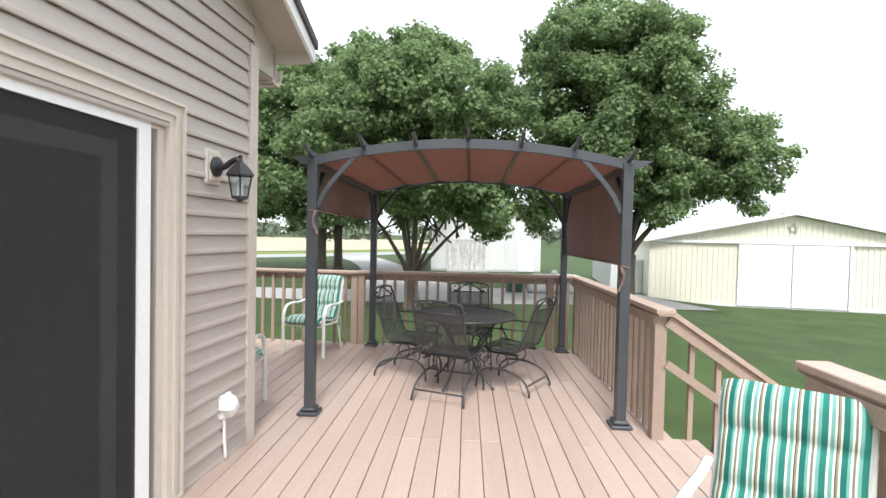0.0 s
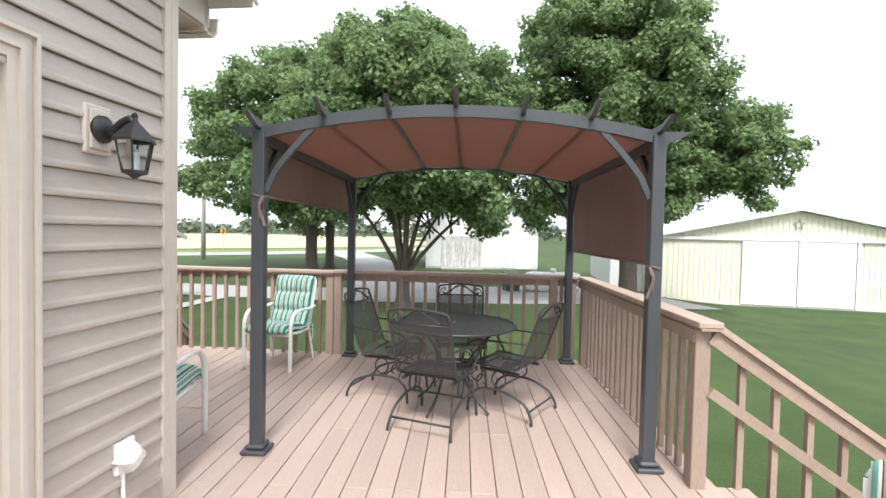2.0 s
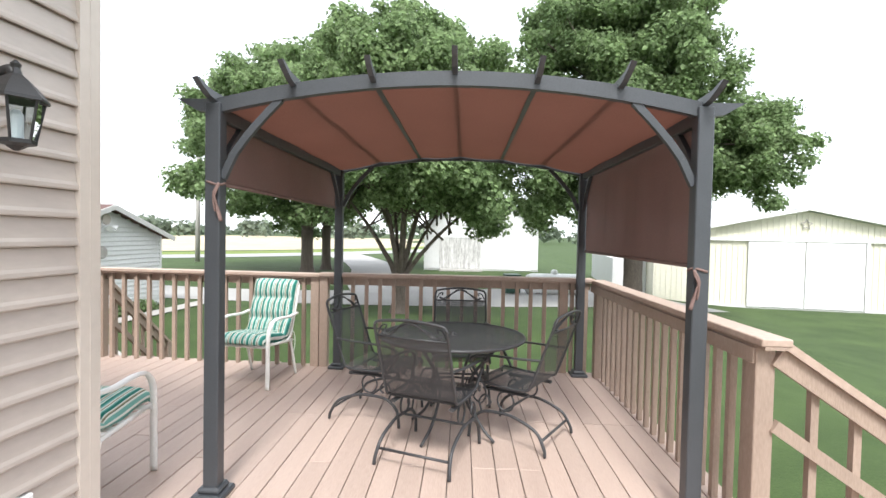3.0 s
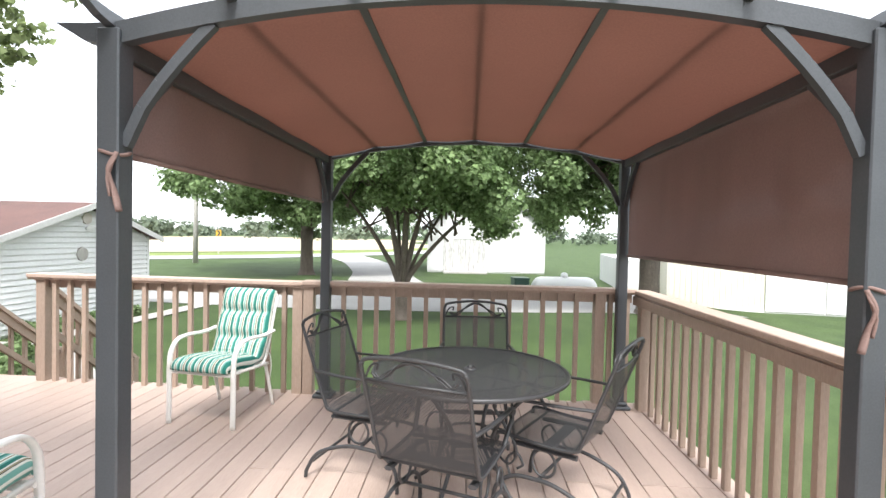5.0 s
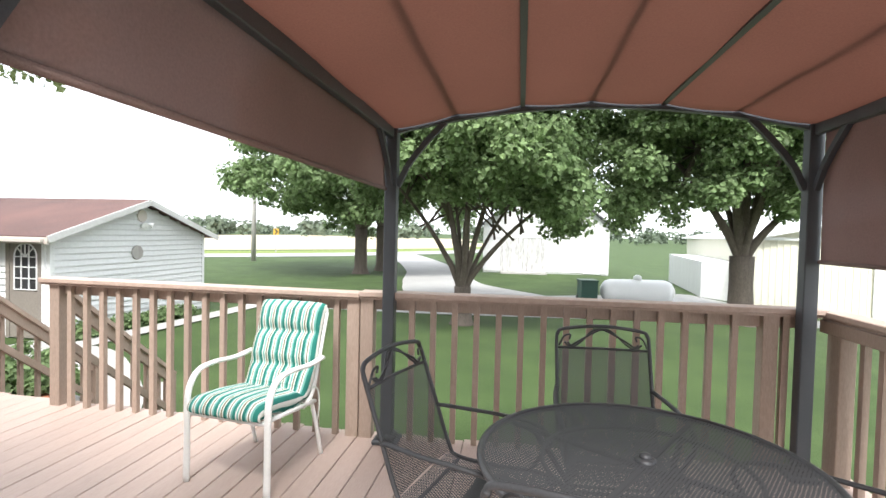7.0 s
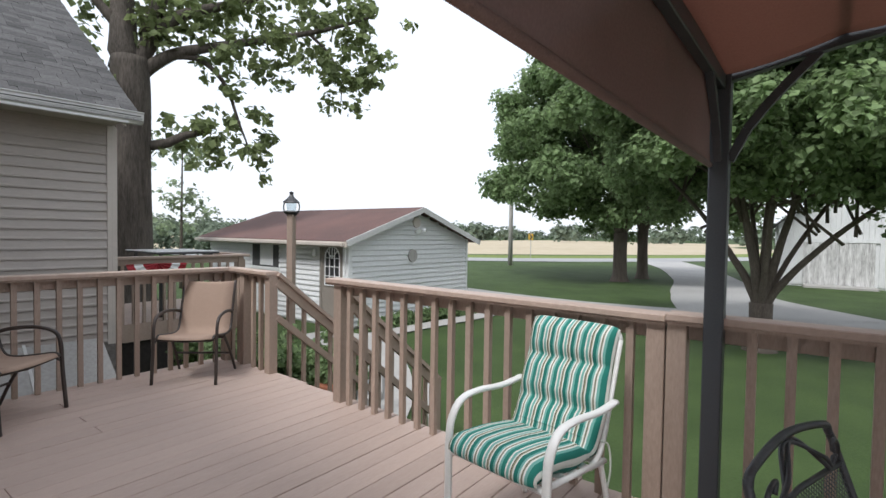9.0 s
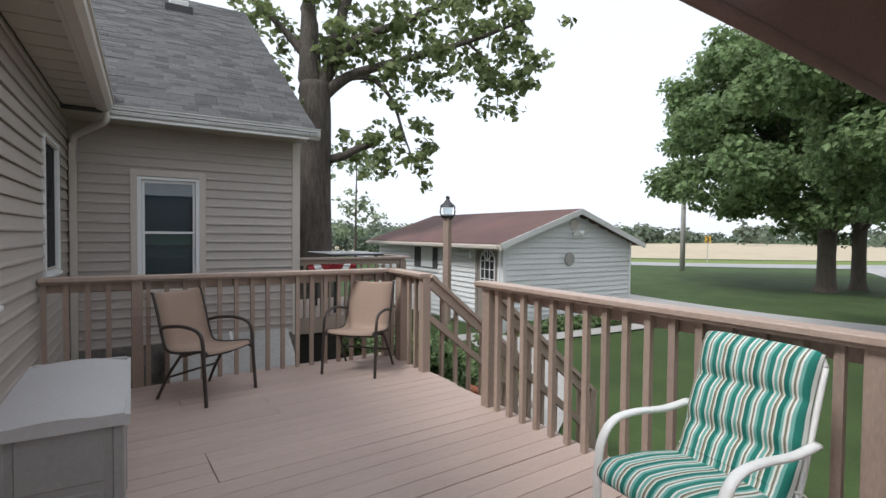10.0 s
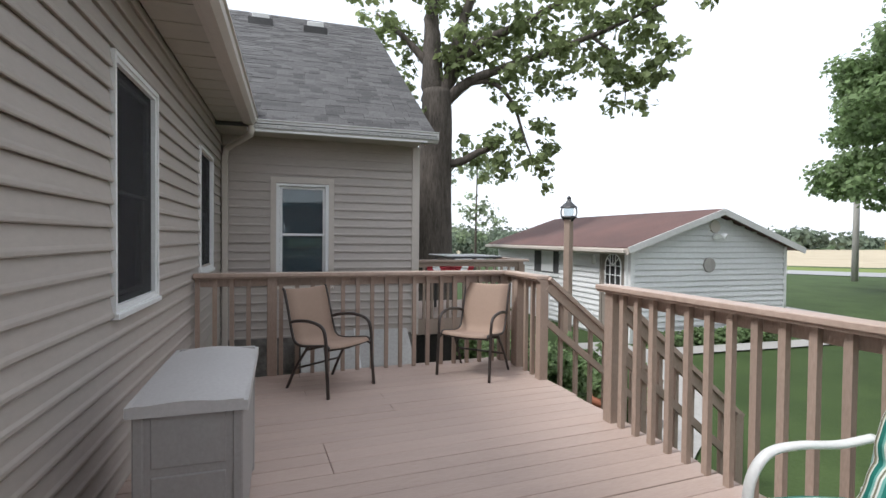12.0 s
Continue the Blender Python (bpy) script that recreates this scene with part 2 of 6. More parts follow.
def tube(bm, path, r, sides=8, flat=1.0, closed=False, up=(0, 0, 1)):
    """A rod along a path. r: one radius or one for each point; flat: its width as against its height."""
    pts = [Vector(p) for p in path]
    k = len(pts)
    rad = list(r) if isinstance(r, (list, tuple)) else [r] * k
    rings = []
    side0 = None
    for i, p in enumerate(pts):
        d = (pts[(i + 1) % k] - pts[i - 1]) if closed else (pts[min(i + 1, k - 1)] - pts[max(i - 1, 0)])
        d.normalize()
        s = d.cross(Vector(up))
        if s.length < 0.05:
            s = d.cross(Vector((0, 1, 0))) if side0 is None else side0 - d * side0.dot(d)
        s.normalize()
        if side0 is not None and s.dot(side0) < 0 and not closed:
            s = -s
        side0 = s
        w = s.cross(d)
        rings.append([bm.verts.new(p + s * (math.cos(2 * math.pi * j / sides) * rad[i] * flat) + w * (math.sin(2 * math.pi * j / sides) * rad[i])) for j in range(sides)])
    for i in range(k if closed else k - 1):
        a, b = rings[i], rings[(i + 1) % k]
        for j in range(sides):
            bm.faces.new((a[j], a[(j + 1) % sides], b[(j + 1) % sides], b[j]))
    if not closed:
        bm.faces.new(rings[0][::-1])
        bm.faces.new(rings[-1])
    return bm


def smooth_path(points, n=6):
    """A rounded path through the points."""
    P = [Vector(p) for p in points]
    P = [2 * P[0] - P[1], *P, 2 * P[-1] - P[-2]]
    out = []
    for i in range(1, len(P) - 2):
        for k in range(n):
            t = k / n
            a, b, c, d = P[i - 1:i + 3]
            out.append(0.5 * ((2 * b) + (c - a) * t + (2 * a - 5 * b + 4 * c - d) * t * t + (3 * b - a - 3 * c + d) * t ** 3))
    return [*out, P[-2]]


def slab(bm, a, b, width, height, up=(0, 0, 1), lift=0.0):
    """A straight board from a to b with a rectangular section, centred on the line."""
    a, b = Vector(a), Vector(b)
    d = (b - a).normalized()
    s = d.cross(Vector(up)).normalized()
    w = s.cross(d)
    vs = [bm.verts.new(p + s * i * width / 2 + w * (j * height / 2 + lift)) for p in (a, b) for i, j in ((-1, -1), (1, -1), (1, 1), (-1, 1))]
    for f in ((0, 1, 2, 3), (7, 6, 5, 4), (0, 4, 5, 1), (1, 5, 6, 2), (2, 6, 7, 3), (3, 7, 4, 0)):
        bm.faces.new([vs[i] for i in f])
    bmesh.ops.recalc_face_normals(bm, faces=bm.faces[:])
    return bm


def sheet(bm, rows, thick=0.0):
    """A grid of quads through rows of points."""
    vs = [[bm.verts.new(p) for p in row] for row in rows]
    for a, b in zip(vs, vs[1:]):
        for i in range(len(a) - 1):
            bm.faces.new((a[i], a[i + 1], b[i + 1], b[i]))
    if thick:
        bm.normal_update()
        low = [[bm.verts.new(v.co - v.normal * thick) for v in row] for row in vs]
        for a, b in zip(low, low[1:]):
            for i in range(len(a) - 1):
                bm.faces.new((b[i], b[i + 1], a[i + 1], a[i]))
        for t, u in ((vs[0], low[0]), (low[-1], vs[-1]), ([r[0] for r in low], [r[0] for r in vs]), ([r[-1] for r in vs], [r[-1] for r in low])):
            for i in range(len(t) - 1):
                bm.faces.new((t[i + 1], t[i], u[i], u[i + 1]))
        for e in bm.edges:
            if len(e.link_faces) == 2 and e.calc_face_angle(0) > 1.0:
                e.smooth = False
    return bm


def shared(name, mesh, parent, m=None):
    """One more piece on a mesh that alike pieces share."""
    ob = new(name, mesh)
    ob.parent = parent
    if m is not None:
        ob.matrix_basis = m
    return ob


# ---- ground, roads, field ----
GROUND = -0.85


def land(x, y):
    s = min(max((x - 4.0) / 9.0, 0), 1)
    return GROUND - 0.7 * s * s * (3 - 2 * s)


def strip(name, path, widths, lift, material, label, category):
    """A way on the ground along a path of (x, y)."""
    pts = [Vector((p.x, p.y)) for p in smooth_path([(x, y, 0) for x, y in path], 8)]
    rows = []
    for i, p in enumerate(pts):
        d = (pts[min(i + 1, len(pts) - 1)] - pts[max(i - 1, 0)]).normalized()
        s = Vector((-d.y, d.x))
        f = i / (len(pts) - 1) * (len(widths) - 1)
        w = widths[int(f)] + (widths[min(int(f) + 1, len(widths) - 1)] - widths[int(f)]) * (f - int(f))
        rows.append([(q.x, q.y, land(q.x, q.y) + lift) for q in (p + s * w / 2 * e for e in (-1, -0.5, 0, 0.5, 1))])
    return tagged(part(name, sheet(bmesh.new(), rows), material), label, category, kind="structure")


gx = [-2500, -900, -300, -120, -60, -40, *range(-30, 4, 3), *range(4, 15, 1), 18, 24, 32, 45, 70, 120, 300, 900, 2500]
gy = [-2500, -900, -300, -120, -60, -30, *range(-20, 60, 4), 70, 90, 120, 300, 900, 2500]
tagged(part("ground", sheet(bmesh.new(), [[(x, y, land(x, y)) for x in gx] for y in gy]), GRASS), "green mown lawn around the house", "lawn", kind="structure")
ROADLINE = [(-140, -38), (-85, 0), (-52, 24), (-26, 40), (-13, 55), (-3, 76), (4, 110), (8, 170)]
strip("field", [(x - 62 * 0.8, y + 62 * 0.75) for x, y in ROADLINE], [112], 0.02, WHEAT, "ripe golden grain field beyond the road", "field")
strip("verge", [(x - 4.2, y + 3.6) for x, y in ROADLINE], [7], 0.03, VERGE, "tall green verge along the road", "verge")
strip("road", ROADLINE, [5.5], 0.04, ASPHALT, "pale worn country road past the lawn", "road")
strip("driveway", [(-20, 22), (-13, 19.5), (-7, 18.6), (-1, 19.2), (5, 21), (9, 24)], [3.0, 3.0, 3.2, 4.5, 6, 6], 0.02, GRAVEL, "grey gravel drive looping round the lawn", "driveway")
strip("driveway_2", [(-1.5, 20.5), (-3.6, 25), (-5.2, 32), (-8.2, 42), (-13, 54)], [5.5, 3.6, 3.2, 3.4, 4], 0.03, GRAVEL, "grey gravel drive leading to the road", "driveway")
strip("garden_path", [(-4.9, 8.05), (-5.6, 8.9), (-6.8, 10.0), (-8.0, 10.7), (-9.6, 10.9)], [0.6, 0.8, 0.9, 1.2, 1.1], 0.03, CONCRETE, "pale concrete path from the steps to the shed", "path")
strip("garden_path_2", [(-8.5, 10.7), (-8.35, 12.6), (-8.15, 14.6), (-8.0, 17.0)], [0.55], 0.035, CONCRETE, "pale concrete edging beside the shed", "path")

# ---- house: wall frame with its corner at the deck ----
H = pose(-1.575, 3.32, 0, 0, 0, -4.2)
COURSE = 0.1143


def wall_with_openings(name, m, length, z0, z1, openings, label, thick=0.16, top=None, mat=SIDING):
    """A wall along its own x from 0 to length, its face at y = 0 and its body behind it (y > 0), with holes (x0, x1, z0, z1)."""
    w = tagged(new(name), label, "wall", kind="structure")
    w.matrix_world = m
    bm = bmesh.new()
    xs = sorted({0, length, *(o[0] for o in openings), *(o[1] for o in openings)})
    for a, b in zip(xs, xs[1:]):
        spans = sorted((o[2], o[3]) for o in openings if o[0] <= a and o[1] >= b)
        z = z0
        for s, e in [*spans, (z1, z1)]:
            if s > z + 0.001:
                box(bm, a, b, 0.004, thick, z, s)
            z = max(z, e)
    part("wall_core", bm, mat, w)
    z = z0
    profile = [(0.004, 0.006), (-0.010, 0.006), (-0.023, 0.0), (-0.026, 0.006), (-0.025, 0.02), (-0.018, 0.034), (-0.006, COURSE - 0.004), (0.0, COURSE + 0.004), (0.004, COURSE + 0.004)]
    while z < z1 - 0.02:
        cut = sorted((o[0] - 0.01, o[1] + 0.01) for o in openings if o[2] < z + COURSE * 0.6 and o[3] > z + COURSE * 0.4)
        x = 0.0
        for s, e in [*cut, (length, length)]:
            if top is not None:
                s = min(s, top(z + COURSE))
            if s > x + 0.02:
                part("siding_course", prism(bmesh.new(), [(y, min(h + z, z1)) for y, h in profile], x, s), mat, w)
            x = max(x, e)
        z += COURSE
    return w


def frame_around(x0, x1, z0, z1, w, y0, y1):
    """A picture-frame surround of width w outside the opening, as a bmesh."""
    bm = bmesh.new()
    for a, b, c, d in ((x0 - w, x0, z0 - w, z1 + w), (x1, x1 + w, z0 - w, z1 + w), (x0, x1, z1, z1 + w), (x0, x1, z0 - w, z0)):
        box(bm, a, b, y0, y1, c, d)
    return bm


def window(name, m, x0, x1, z0, z1, surround, label, blind=0.0):
    """A double-hung window in an opening of a wall in that wall's frame."""
    w = thing(name, label, "window", m, kind="structure")
    part("window_trim", frame_around(x0, x1, z0, z1, surround, -0.034, 0.01), TRIM if surround > 0.05 else WHITE, w)
    slim = surround < 0.05
    fw, sw = (0.022, 0.02) if slim else (0.045, 0.03)
    part("window_frame", frame_around(x0 + fw, x1 - fw, z0 + fw, z1 - fw, fw, -0.022, 0.1), WHITE, w)
    if slim:
        part("insect_screen", boxed(x0 + fw, x1 - fw, 0.004, 0.006, z0 + fw, z1 - fw), SCREEN, w)
    mid = (z0 + z1) / 2 - 0.02
    for nm, a, b, y in (("upper_sash", mid - 0.015, z1 - 0.05, 0.03), ("lower_sash", z0 + 0.05, mid + 0.015, 0.055)):
        q = fw + sw + 0.003
        s = part(nm, frame_around(x0 + q, x1 - q, a + sw, b - sw, sw, y - 0.012, y + 0.012), WHITE, w)
        g = part("pane", boxed(x0 + q, x1 - q, y - 0.003, y + 0.003, a + sw, b - sw), GLASS, s)
        g.visible_shadow = False
    part("window_sill", boxed(x0 - surround, x1 + surround, -0.05, 0.0, z0 - surround - 0.02, z0 - surround + 0.012, bevel=0.004), TRIM if surround > 0.05 else WHITE, w)
    if blind:
        part("blind", boxed(x0 + 0.06, x1 - 0.06, 0.125, 0.13, z1 - blind * (z1 - z0), z1 - 0.05), CURTAIN, w)
    return w


# wall frames: x runs along the wall, y points into the house
BACK = H @ pose(0, 0, 0, 0, 0, 180)           # face towards the deck, x runs away from the corner
DOORL = 6.0
DOORW = H @ pose(0, -DOORL, 0, 0, 0, 90)
WINGW = H @ pose(-6.5, 0, 0, 0, 0, 90)
WINGL = 2.6
EAVE = 2.72
wall_with_openings("wall_back", BACK, 6.5, -0.35, EAVE, [(2.43, 3.24, 0.94, 2.235), (4.90, 5.68, 0.985, 2.19)], "taupe vinyl-sided house wall along the deck")
window("window_1", BACK, 2.43, 3.24, 0.94, 2.235, 0.025, "white double-hung window in the sided wall", 0.0)
window("window_2", BACK, 4.90, 5.68, 0.985, 2.19, 0.025, "white double-hung window near the inner corner", 0.0)
DX0, DX1, DZ = DOORL - 2.73, DOORL - 0.915, 2.08
wall_with_openings("wall_door", DOORW, DOORL, -0.35, 4.9, [(DX0, DX1, 0.02, DZ)], "taupe vinyl-sided gable wall with the sliding door",
                   top=lambda z: DOORL - max(0.0, (z - 3.08) / 0.46))
wall_with_openings("wall_wing", WINGW, WINGL, -0.02, 2.64, [(0.685, 1.365, 0.71, 2.05)], "taupe vinyl-sided wing wall facing the deck")
window("window_3", WINGW, 0.685, 1.365, 0.71, 2.05, 0.07, "double-hung window with wide almond trim", 0.9)
wall_with_openings("wall_wing_end", H @ pose(-6.5, WINGL, 0, 0, 0, 180), 10.4, -0.02, 2.64, [], "taupe vinyl-sided end wall of the wing")
# corner posts of the siding
tagged(part("corner_trim", box(boxed(-0.07, 0.034, -0.02, 0.034, -0.3, 2.82, H), -0.02, 0.032, -0.07, -0.0205, -0.3, 2.818, H), TRIM), "almond vinyl corner post of the house", "trim", kind="structure")
tagged(part("corner_trim_2", box(boxed(-6.57, -6.466, WINGL - 0.02, WINGL + 0.034, -0.05, 2.62, H), -6.52, -6.468, WINGL - 0.07, WINGL - 0.0205, -0.05, 2.618, H), TRIM), "almond vinyl corner post of the wing", "trim", kind="structure")
# rooms behind the openings, closed; their lack of light is also in the dark colour
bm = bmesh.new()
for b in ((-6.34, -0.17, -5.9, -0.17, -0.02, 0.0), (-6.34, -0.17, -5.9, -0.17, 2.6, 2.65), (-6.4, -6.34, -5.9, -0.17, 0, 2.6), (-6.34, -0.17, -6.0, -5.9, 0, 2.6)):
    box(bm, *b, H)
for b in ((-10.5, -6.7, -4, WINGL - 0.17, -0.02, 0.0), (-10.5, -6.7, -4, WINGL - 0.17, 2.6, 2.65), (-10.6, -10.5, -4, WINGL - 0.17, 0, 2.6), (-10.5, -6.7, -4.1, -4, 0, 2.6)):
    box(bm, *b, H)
tagged(part("inner_rooms", bm, INSIDE), "rooms behind the windows, coloured dark as unlit", "room", kind="structure")
tagged(part("foundation", boxed(-6.6, -6.47, 0.02, WINGL + 0.01, GROUND - 0.1, -0.02, H), STONE), "dark rubble stone foundation under the wing", "foundation", kind="structure")
tagged(part("foundation_2", boxed(-6.5, -0.03, -0.1, -0.02, GROUND - 0.1, -0.34, H), STONE), "dark stone foundation under the deck side", "foundation", kind="structure")

# main roof: slope, soffits, fascia, gutter, downspout
roof = thing("roof", "grey shingled house roof with tan soffits", "roof", H, kind="structure")
PITCH = 0.46
bm = bmesh.new()
prism(bm, [(0.41, 2.941), (0.41, 3.001), (-3.0, 2.96 + 3.5 * PITCH), (-6.5, 2.96), (-6.5, 2.90), (-3.0, 2.90 + 3.5 * PITCH)], -6.9, 0.33)
part("roof_slope", bm, SHINGLE, roof)
part("eave_soffit", boxed(-6.48, -0.02, 0.03, 0.33, 2.688, 2.70), SOFFIT, roof)
for i in range(21):
    part("soffit_seam", boxed(-6.4 + 0.3 * i, -6.388 + 0.3 * i, 0.03, 0.33, 2.683, 2.689), SOFFIT, roof)
part("eave_fascia", boxed(-6.48, 0.0, 0.33, 0.355, 2.67, 2.965), TRIM, roof)
bm = bmesh.new()
prism(bm, [(0.38, 2.903), (0.38, 2.926), (-3.0, 2.885 + 3.47 * PITCH), (-3.0, 2.862 + 3.47 * PITCH)], -0.02, 0.28)
part("rake_soffit", bm, SOFFIT, roof)
for i in range(9):
    v = 0.27 - 0.18 * i
    part("rake_seam", prism(bmesh.new(), [(v, 3.085 - v * PITCH), (v + 0.012, 3.08 - v * PITCH), (v + 0.012, 3.066 - v * PITCH), (v, 3.071 - v * PITCH)], 0.03, 0.275), SOFFIT, roof)
part("bird_box", prism(bmesh.new(), [(0.03, 2.70), (0.38, 2.70), (0.38, 2.90), (0.03, 3.06)], -0.02, 0.0), SOFFIT, roof)
part("end_board", boxed(-0.0, 0.278, 0.365, 0.385, 2.82, 2.93), SOFFIT, roof)
part("rake_fascia", prism(bmesh.new(), [(0.41, 2.841), (0.41, 2.991), (-3.0, 2.95 + 3.5 * PITCH), (-3.0, 2.80 + 3.5 * PITCH)], 0.28, 0.305), WHITE, roof)
gutter = thing("gutter", "almond aluminium gutter along the house eave", "gutter", H)
GUT = [(0.36, 2.66), (0.43, 2.66), (0.47, 2.70), (0.47, 2.775), (0.485, 2.785), (0.485, 2.795), (0.46, 2.795), (0.455, 2.71), (0.425, 2.675), (0.365, 2.675), (0.365, 2.79), (0.36, 2.79)]
part("trough", prism(bmesh.new(), GUT, -6.1, 0.0), TRIM, gutter)
spout = thing("downspout", "almond downspout in the inner corner", "downspout", H)
part("elbow", tube(bmesh.new(), smooth_path([(-5.95, 0.41, 2.66), (-5.95, 0.41, 2.58), (-6.02, 0.36, 2.54), (-6.36, 0.14, 2.47), (-6.42, 0.075, 2.42), (-6.42, 0.07, 2.34)], 5), 0.038, 8), TRIM, spout, smooth=True)
part("pipe", boxed(-6.46, -6.385, 0.03, 0.10, -0.7, 2.36, bevel=0.008), TRIM, spout)

# wing roof with rows of shingles
wing = thing("wing_roof", "steep grey asphalt-shingled roof of the wing", "roof", H, kind="structure")
WU0, WZ0, WU1, WZ1 = -5.93, 2.68, -11.5, 6.31
WV0, WV1 = -7.0, 2.74
slope_len = math.hypot(WU1 - WU0, WZ1 - WZ0)
bm = prism(bmesh.new(), [(5.93, 2.64), (5.93, 2.675), (11.5, 6.305), (17.07, 2.675), (17.07, 2.64), (11.5, 6.26)], WV0, WV1, pose(0, 0, 0, 0, 0, 90))
part("roof_slope", bm, SHINGLE, wing)
part("rake_board", prism(bmesh.new(), [(6.05, 2.58), (6.05, 2.70), (11.5, 6.26), (16.95, 2.70), (16.95, 2.58), (11.5, 6.12)], WV1 - 0.16, WV1 - 0.13, pose(0, 0, 0, 0, 0, 90)), TRIM, wing)
part("gable_wall", prism(bmesh.new(), [(6.52, 2.6), (6.52, 2.93), (11.5, 6.18), (16.5, 2.93), (16.5, 2.6)], WINGL - 0.1, WINGL - 0.02, pose(0, 0, 0, 0, 0, 90)), SIDING, wing)
part("wing_soffit", boxed(-6.47, -5.95, 0.0, WV1 - 0.15, 2.632, 2.648), SOFFIT, wing)
part("wing_fascia", boxed(-5.97, -5.95, 0.36, WV1 - 0.13, 2.60, 2.69), WHITE, wing)
wg = thing("wing_gutter", "pale aluminium gutter along the wing eave", "gutter", H)
part("trough", prism(bmesh.new(), [(-y + 6.4, z - 0.055) for y, z in GUT][::-1], 0.42, WV1 + 0.02, pose(0, 0, 0, 0, 0, 90) @ pose(0, 0, 0)), ALU, wg)
for u, v in ((-10.6, 1.35), (-10.75, 0.25)):
    vent = thing("roof_vent", "pale metal box vent on the shingles", "roof vent", H, group="roof vents")
    z = WZ0 + (WU0 - u) * (WZ1 - WZ0) / (WU0 - WU1)
    part("hood", boxed(u - 0.13, u + 0.13, v - 0.17, v + 0.17, z - 0.02, z + 0.16, bevel=0.02), ALU, vent)
    part("flange", boxed(u - 0.2, u + 0.2, v - 0.24, v + 0.24, z - 0.12, z + 0.03), SHINGLE, vent)
rnd = random.Random(5)
SL = slope_len / 54
tab = {}
for w in (0.17, 0.25, 0.33):
    b = boxed(0, w - 0.006, 0, SL + 0.03, 0.0, 0.008)
    me = bpy.data.meshes.new("shingle")
    b.to_mesh(me)
    b.free()
    me.materials.append(SHINGLE)
    tab[w] = me
ang = math.degrees(math.atan2(WZ1 - WZ0, WU0 - WU1))

# ---- sliding door ----
door = thing("door_1", "white sliding patio door with dark insect screen", "door", DOORW, kind="structure")
bm = frame_around(DX0, DX1, 0.02, DZ, 0.115, -0.03, 0.02)
part("door_trim", bm, TRIM, door)
part("trim_ridge", frame_around(DX0 - 0.04, DX1 + 0.04, 0.02, DZ + 0.04, 0.02, -0.044, -0.03), TRIM, door)
part("trim_ridge", frame_around(DX0 - 0.1, DX1 + 0.1, 0.02, DZ + 0.1, 0.016, -0.05, -0.028), TRIM, door)
part("door_frame", frame_around(DX0 + 0.05, DX1 - 0.05, 0.07, DZ - 0.05, 0.05, 0.0, 0.13), TRIM, door)
part("screen_frame", frame_around(DX0 + 0.9, DX1 - 0.19, 0.12, DZ - 0.075, 0.085, -0.004, 0.025), WHITE, door)
part("screen", boxed(DX0 + 0.9, DX1 - 0.19, 0.008, 0.011, 0.12, DZ - 0.075), SCREEN, door)
for a, b, y, zt in ((DX0 + 0.05, DX0 + 0.95, 0.09, DZ - 0.14), (DX0 + 0.88, DX1 - 0.27, 0.06, DZ - 0.24)):
    s = part("door_leaf", frame_around(a + 0.085, b - 0.085, 0.17, zt, 0.085, y - 0.015, y + 0.015), WHITE, door)
    g = part("pane", boxed(a + 0.085, b - 0.085, y - 0.004, y + 0.004, 0.17, zt), GLASS, s)
part("threshold", boxed(DX0, DX1, -0.06, 0.12, -0.0, 0.035, bevel=0.006), ALU, door)

# ---- wall lantern and covered outlet ----
lan = thing("wall_lantern", "black coach lantern with clear glass on the siding", "wall light", H @ pose(0.0, -0.50, 1.90))
part("mounting_block", boxed(0.0, 0.03, -0.08, 0.075, -0.11, 0.105, bevel=0.008), TRIM, lan)
part("inner_block", boxed(0.03, 0.042, -0.06, 0.055, -0.09, 0.085, bevel=0.005), TRIM, lan)
part("back_plate", tube(bmesh.new(), [(0.04, 0, 0), (0.055, 0, 0), (0.072, 0, 0)], [0.062, 0.06, 0.03], 20), LANTERN, lan, smooth=True)
part("arm", tube(bmesh.new(), smooth_path([(0.06, 0, -0.01), (0.10, 0, 0.0), (0.14, 0, 0.03), (0.18, 0, 0.045), (0.20, 0, 0.02)], 6), 0.017, 10), LANTERN, lan, smooth=True)
cx = 0.20
part("roof_cap", tube(bmesh.new(), [(cx, 0, -0.055), (cx, 0, -0.045), (cx, 0, -0.02), (cx, 0, 0.012), (cx, 0, 0.03), (cx, 0, 0.05), (cx, 0, 0.062), (cx, 0, 0.075)], [0.092, 0.09, 0.07, 0.04, 0.018, 0.012, 0.016, 0.004], 6), LANTERN, lan)
part("glass_body", tube(bmesh.new(), [(cx, 0, -0.055), (cx, 0, -0.12), (cx, 0, -0.185)], [0.074, 0.066, 0.048], 6), GLASS, lan)
part("candle", tube(bmesh.new(), [(cx, 0, -0.18), (cx, 0, -0.10), (cx, 0, -0.085)], [0.02, 0.02, 0.01], 10), WHITE, lan)
for k in range(6):
    a = math.pi / 3 * k
    part("glazing_bar", tube(bmesh.new(), [(cx + 0.077 * math.cos(a), 0.077 * math.sin(a), -0.05), (cx + 0.05 * math.cos(a), 0.05 * math.sin(a), -0.19)], 0.0045, 6), LANTERN, lan)
part("base_ring", tube(bmesh.new(), [(cx, 0, -0.18), (cx, 0, -0.193), (cx, 0, -0.20), (cx, 0, -0.215)], [0.055, 0.055, 0.03, 0.008], 6), LANTERN, lan)
outlet = thing("outlet_cover", "white weatherproof outlet cover on the siding", "outlet", H @ pose(0.0, -0.34, 0.36))
part("back_box", boxed(0.0, 0.035, -0.06, 0.06, -0.075, 0.08, bevel=0.006), WHITE, outlet)
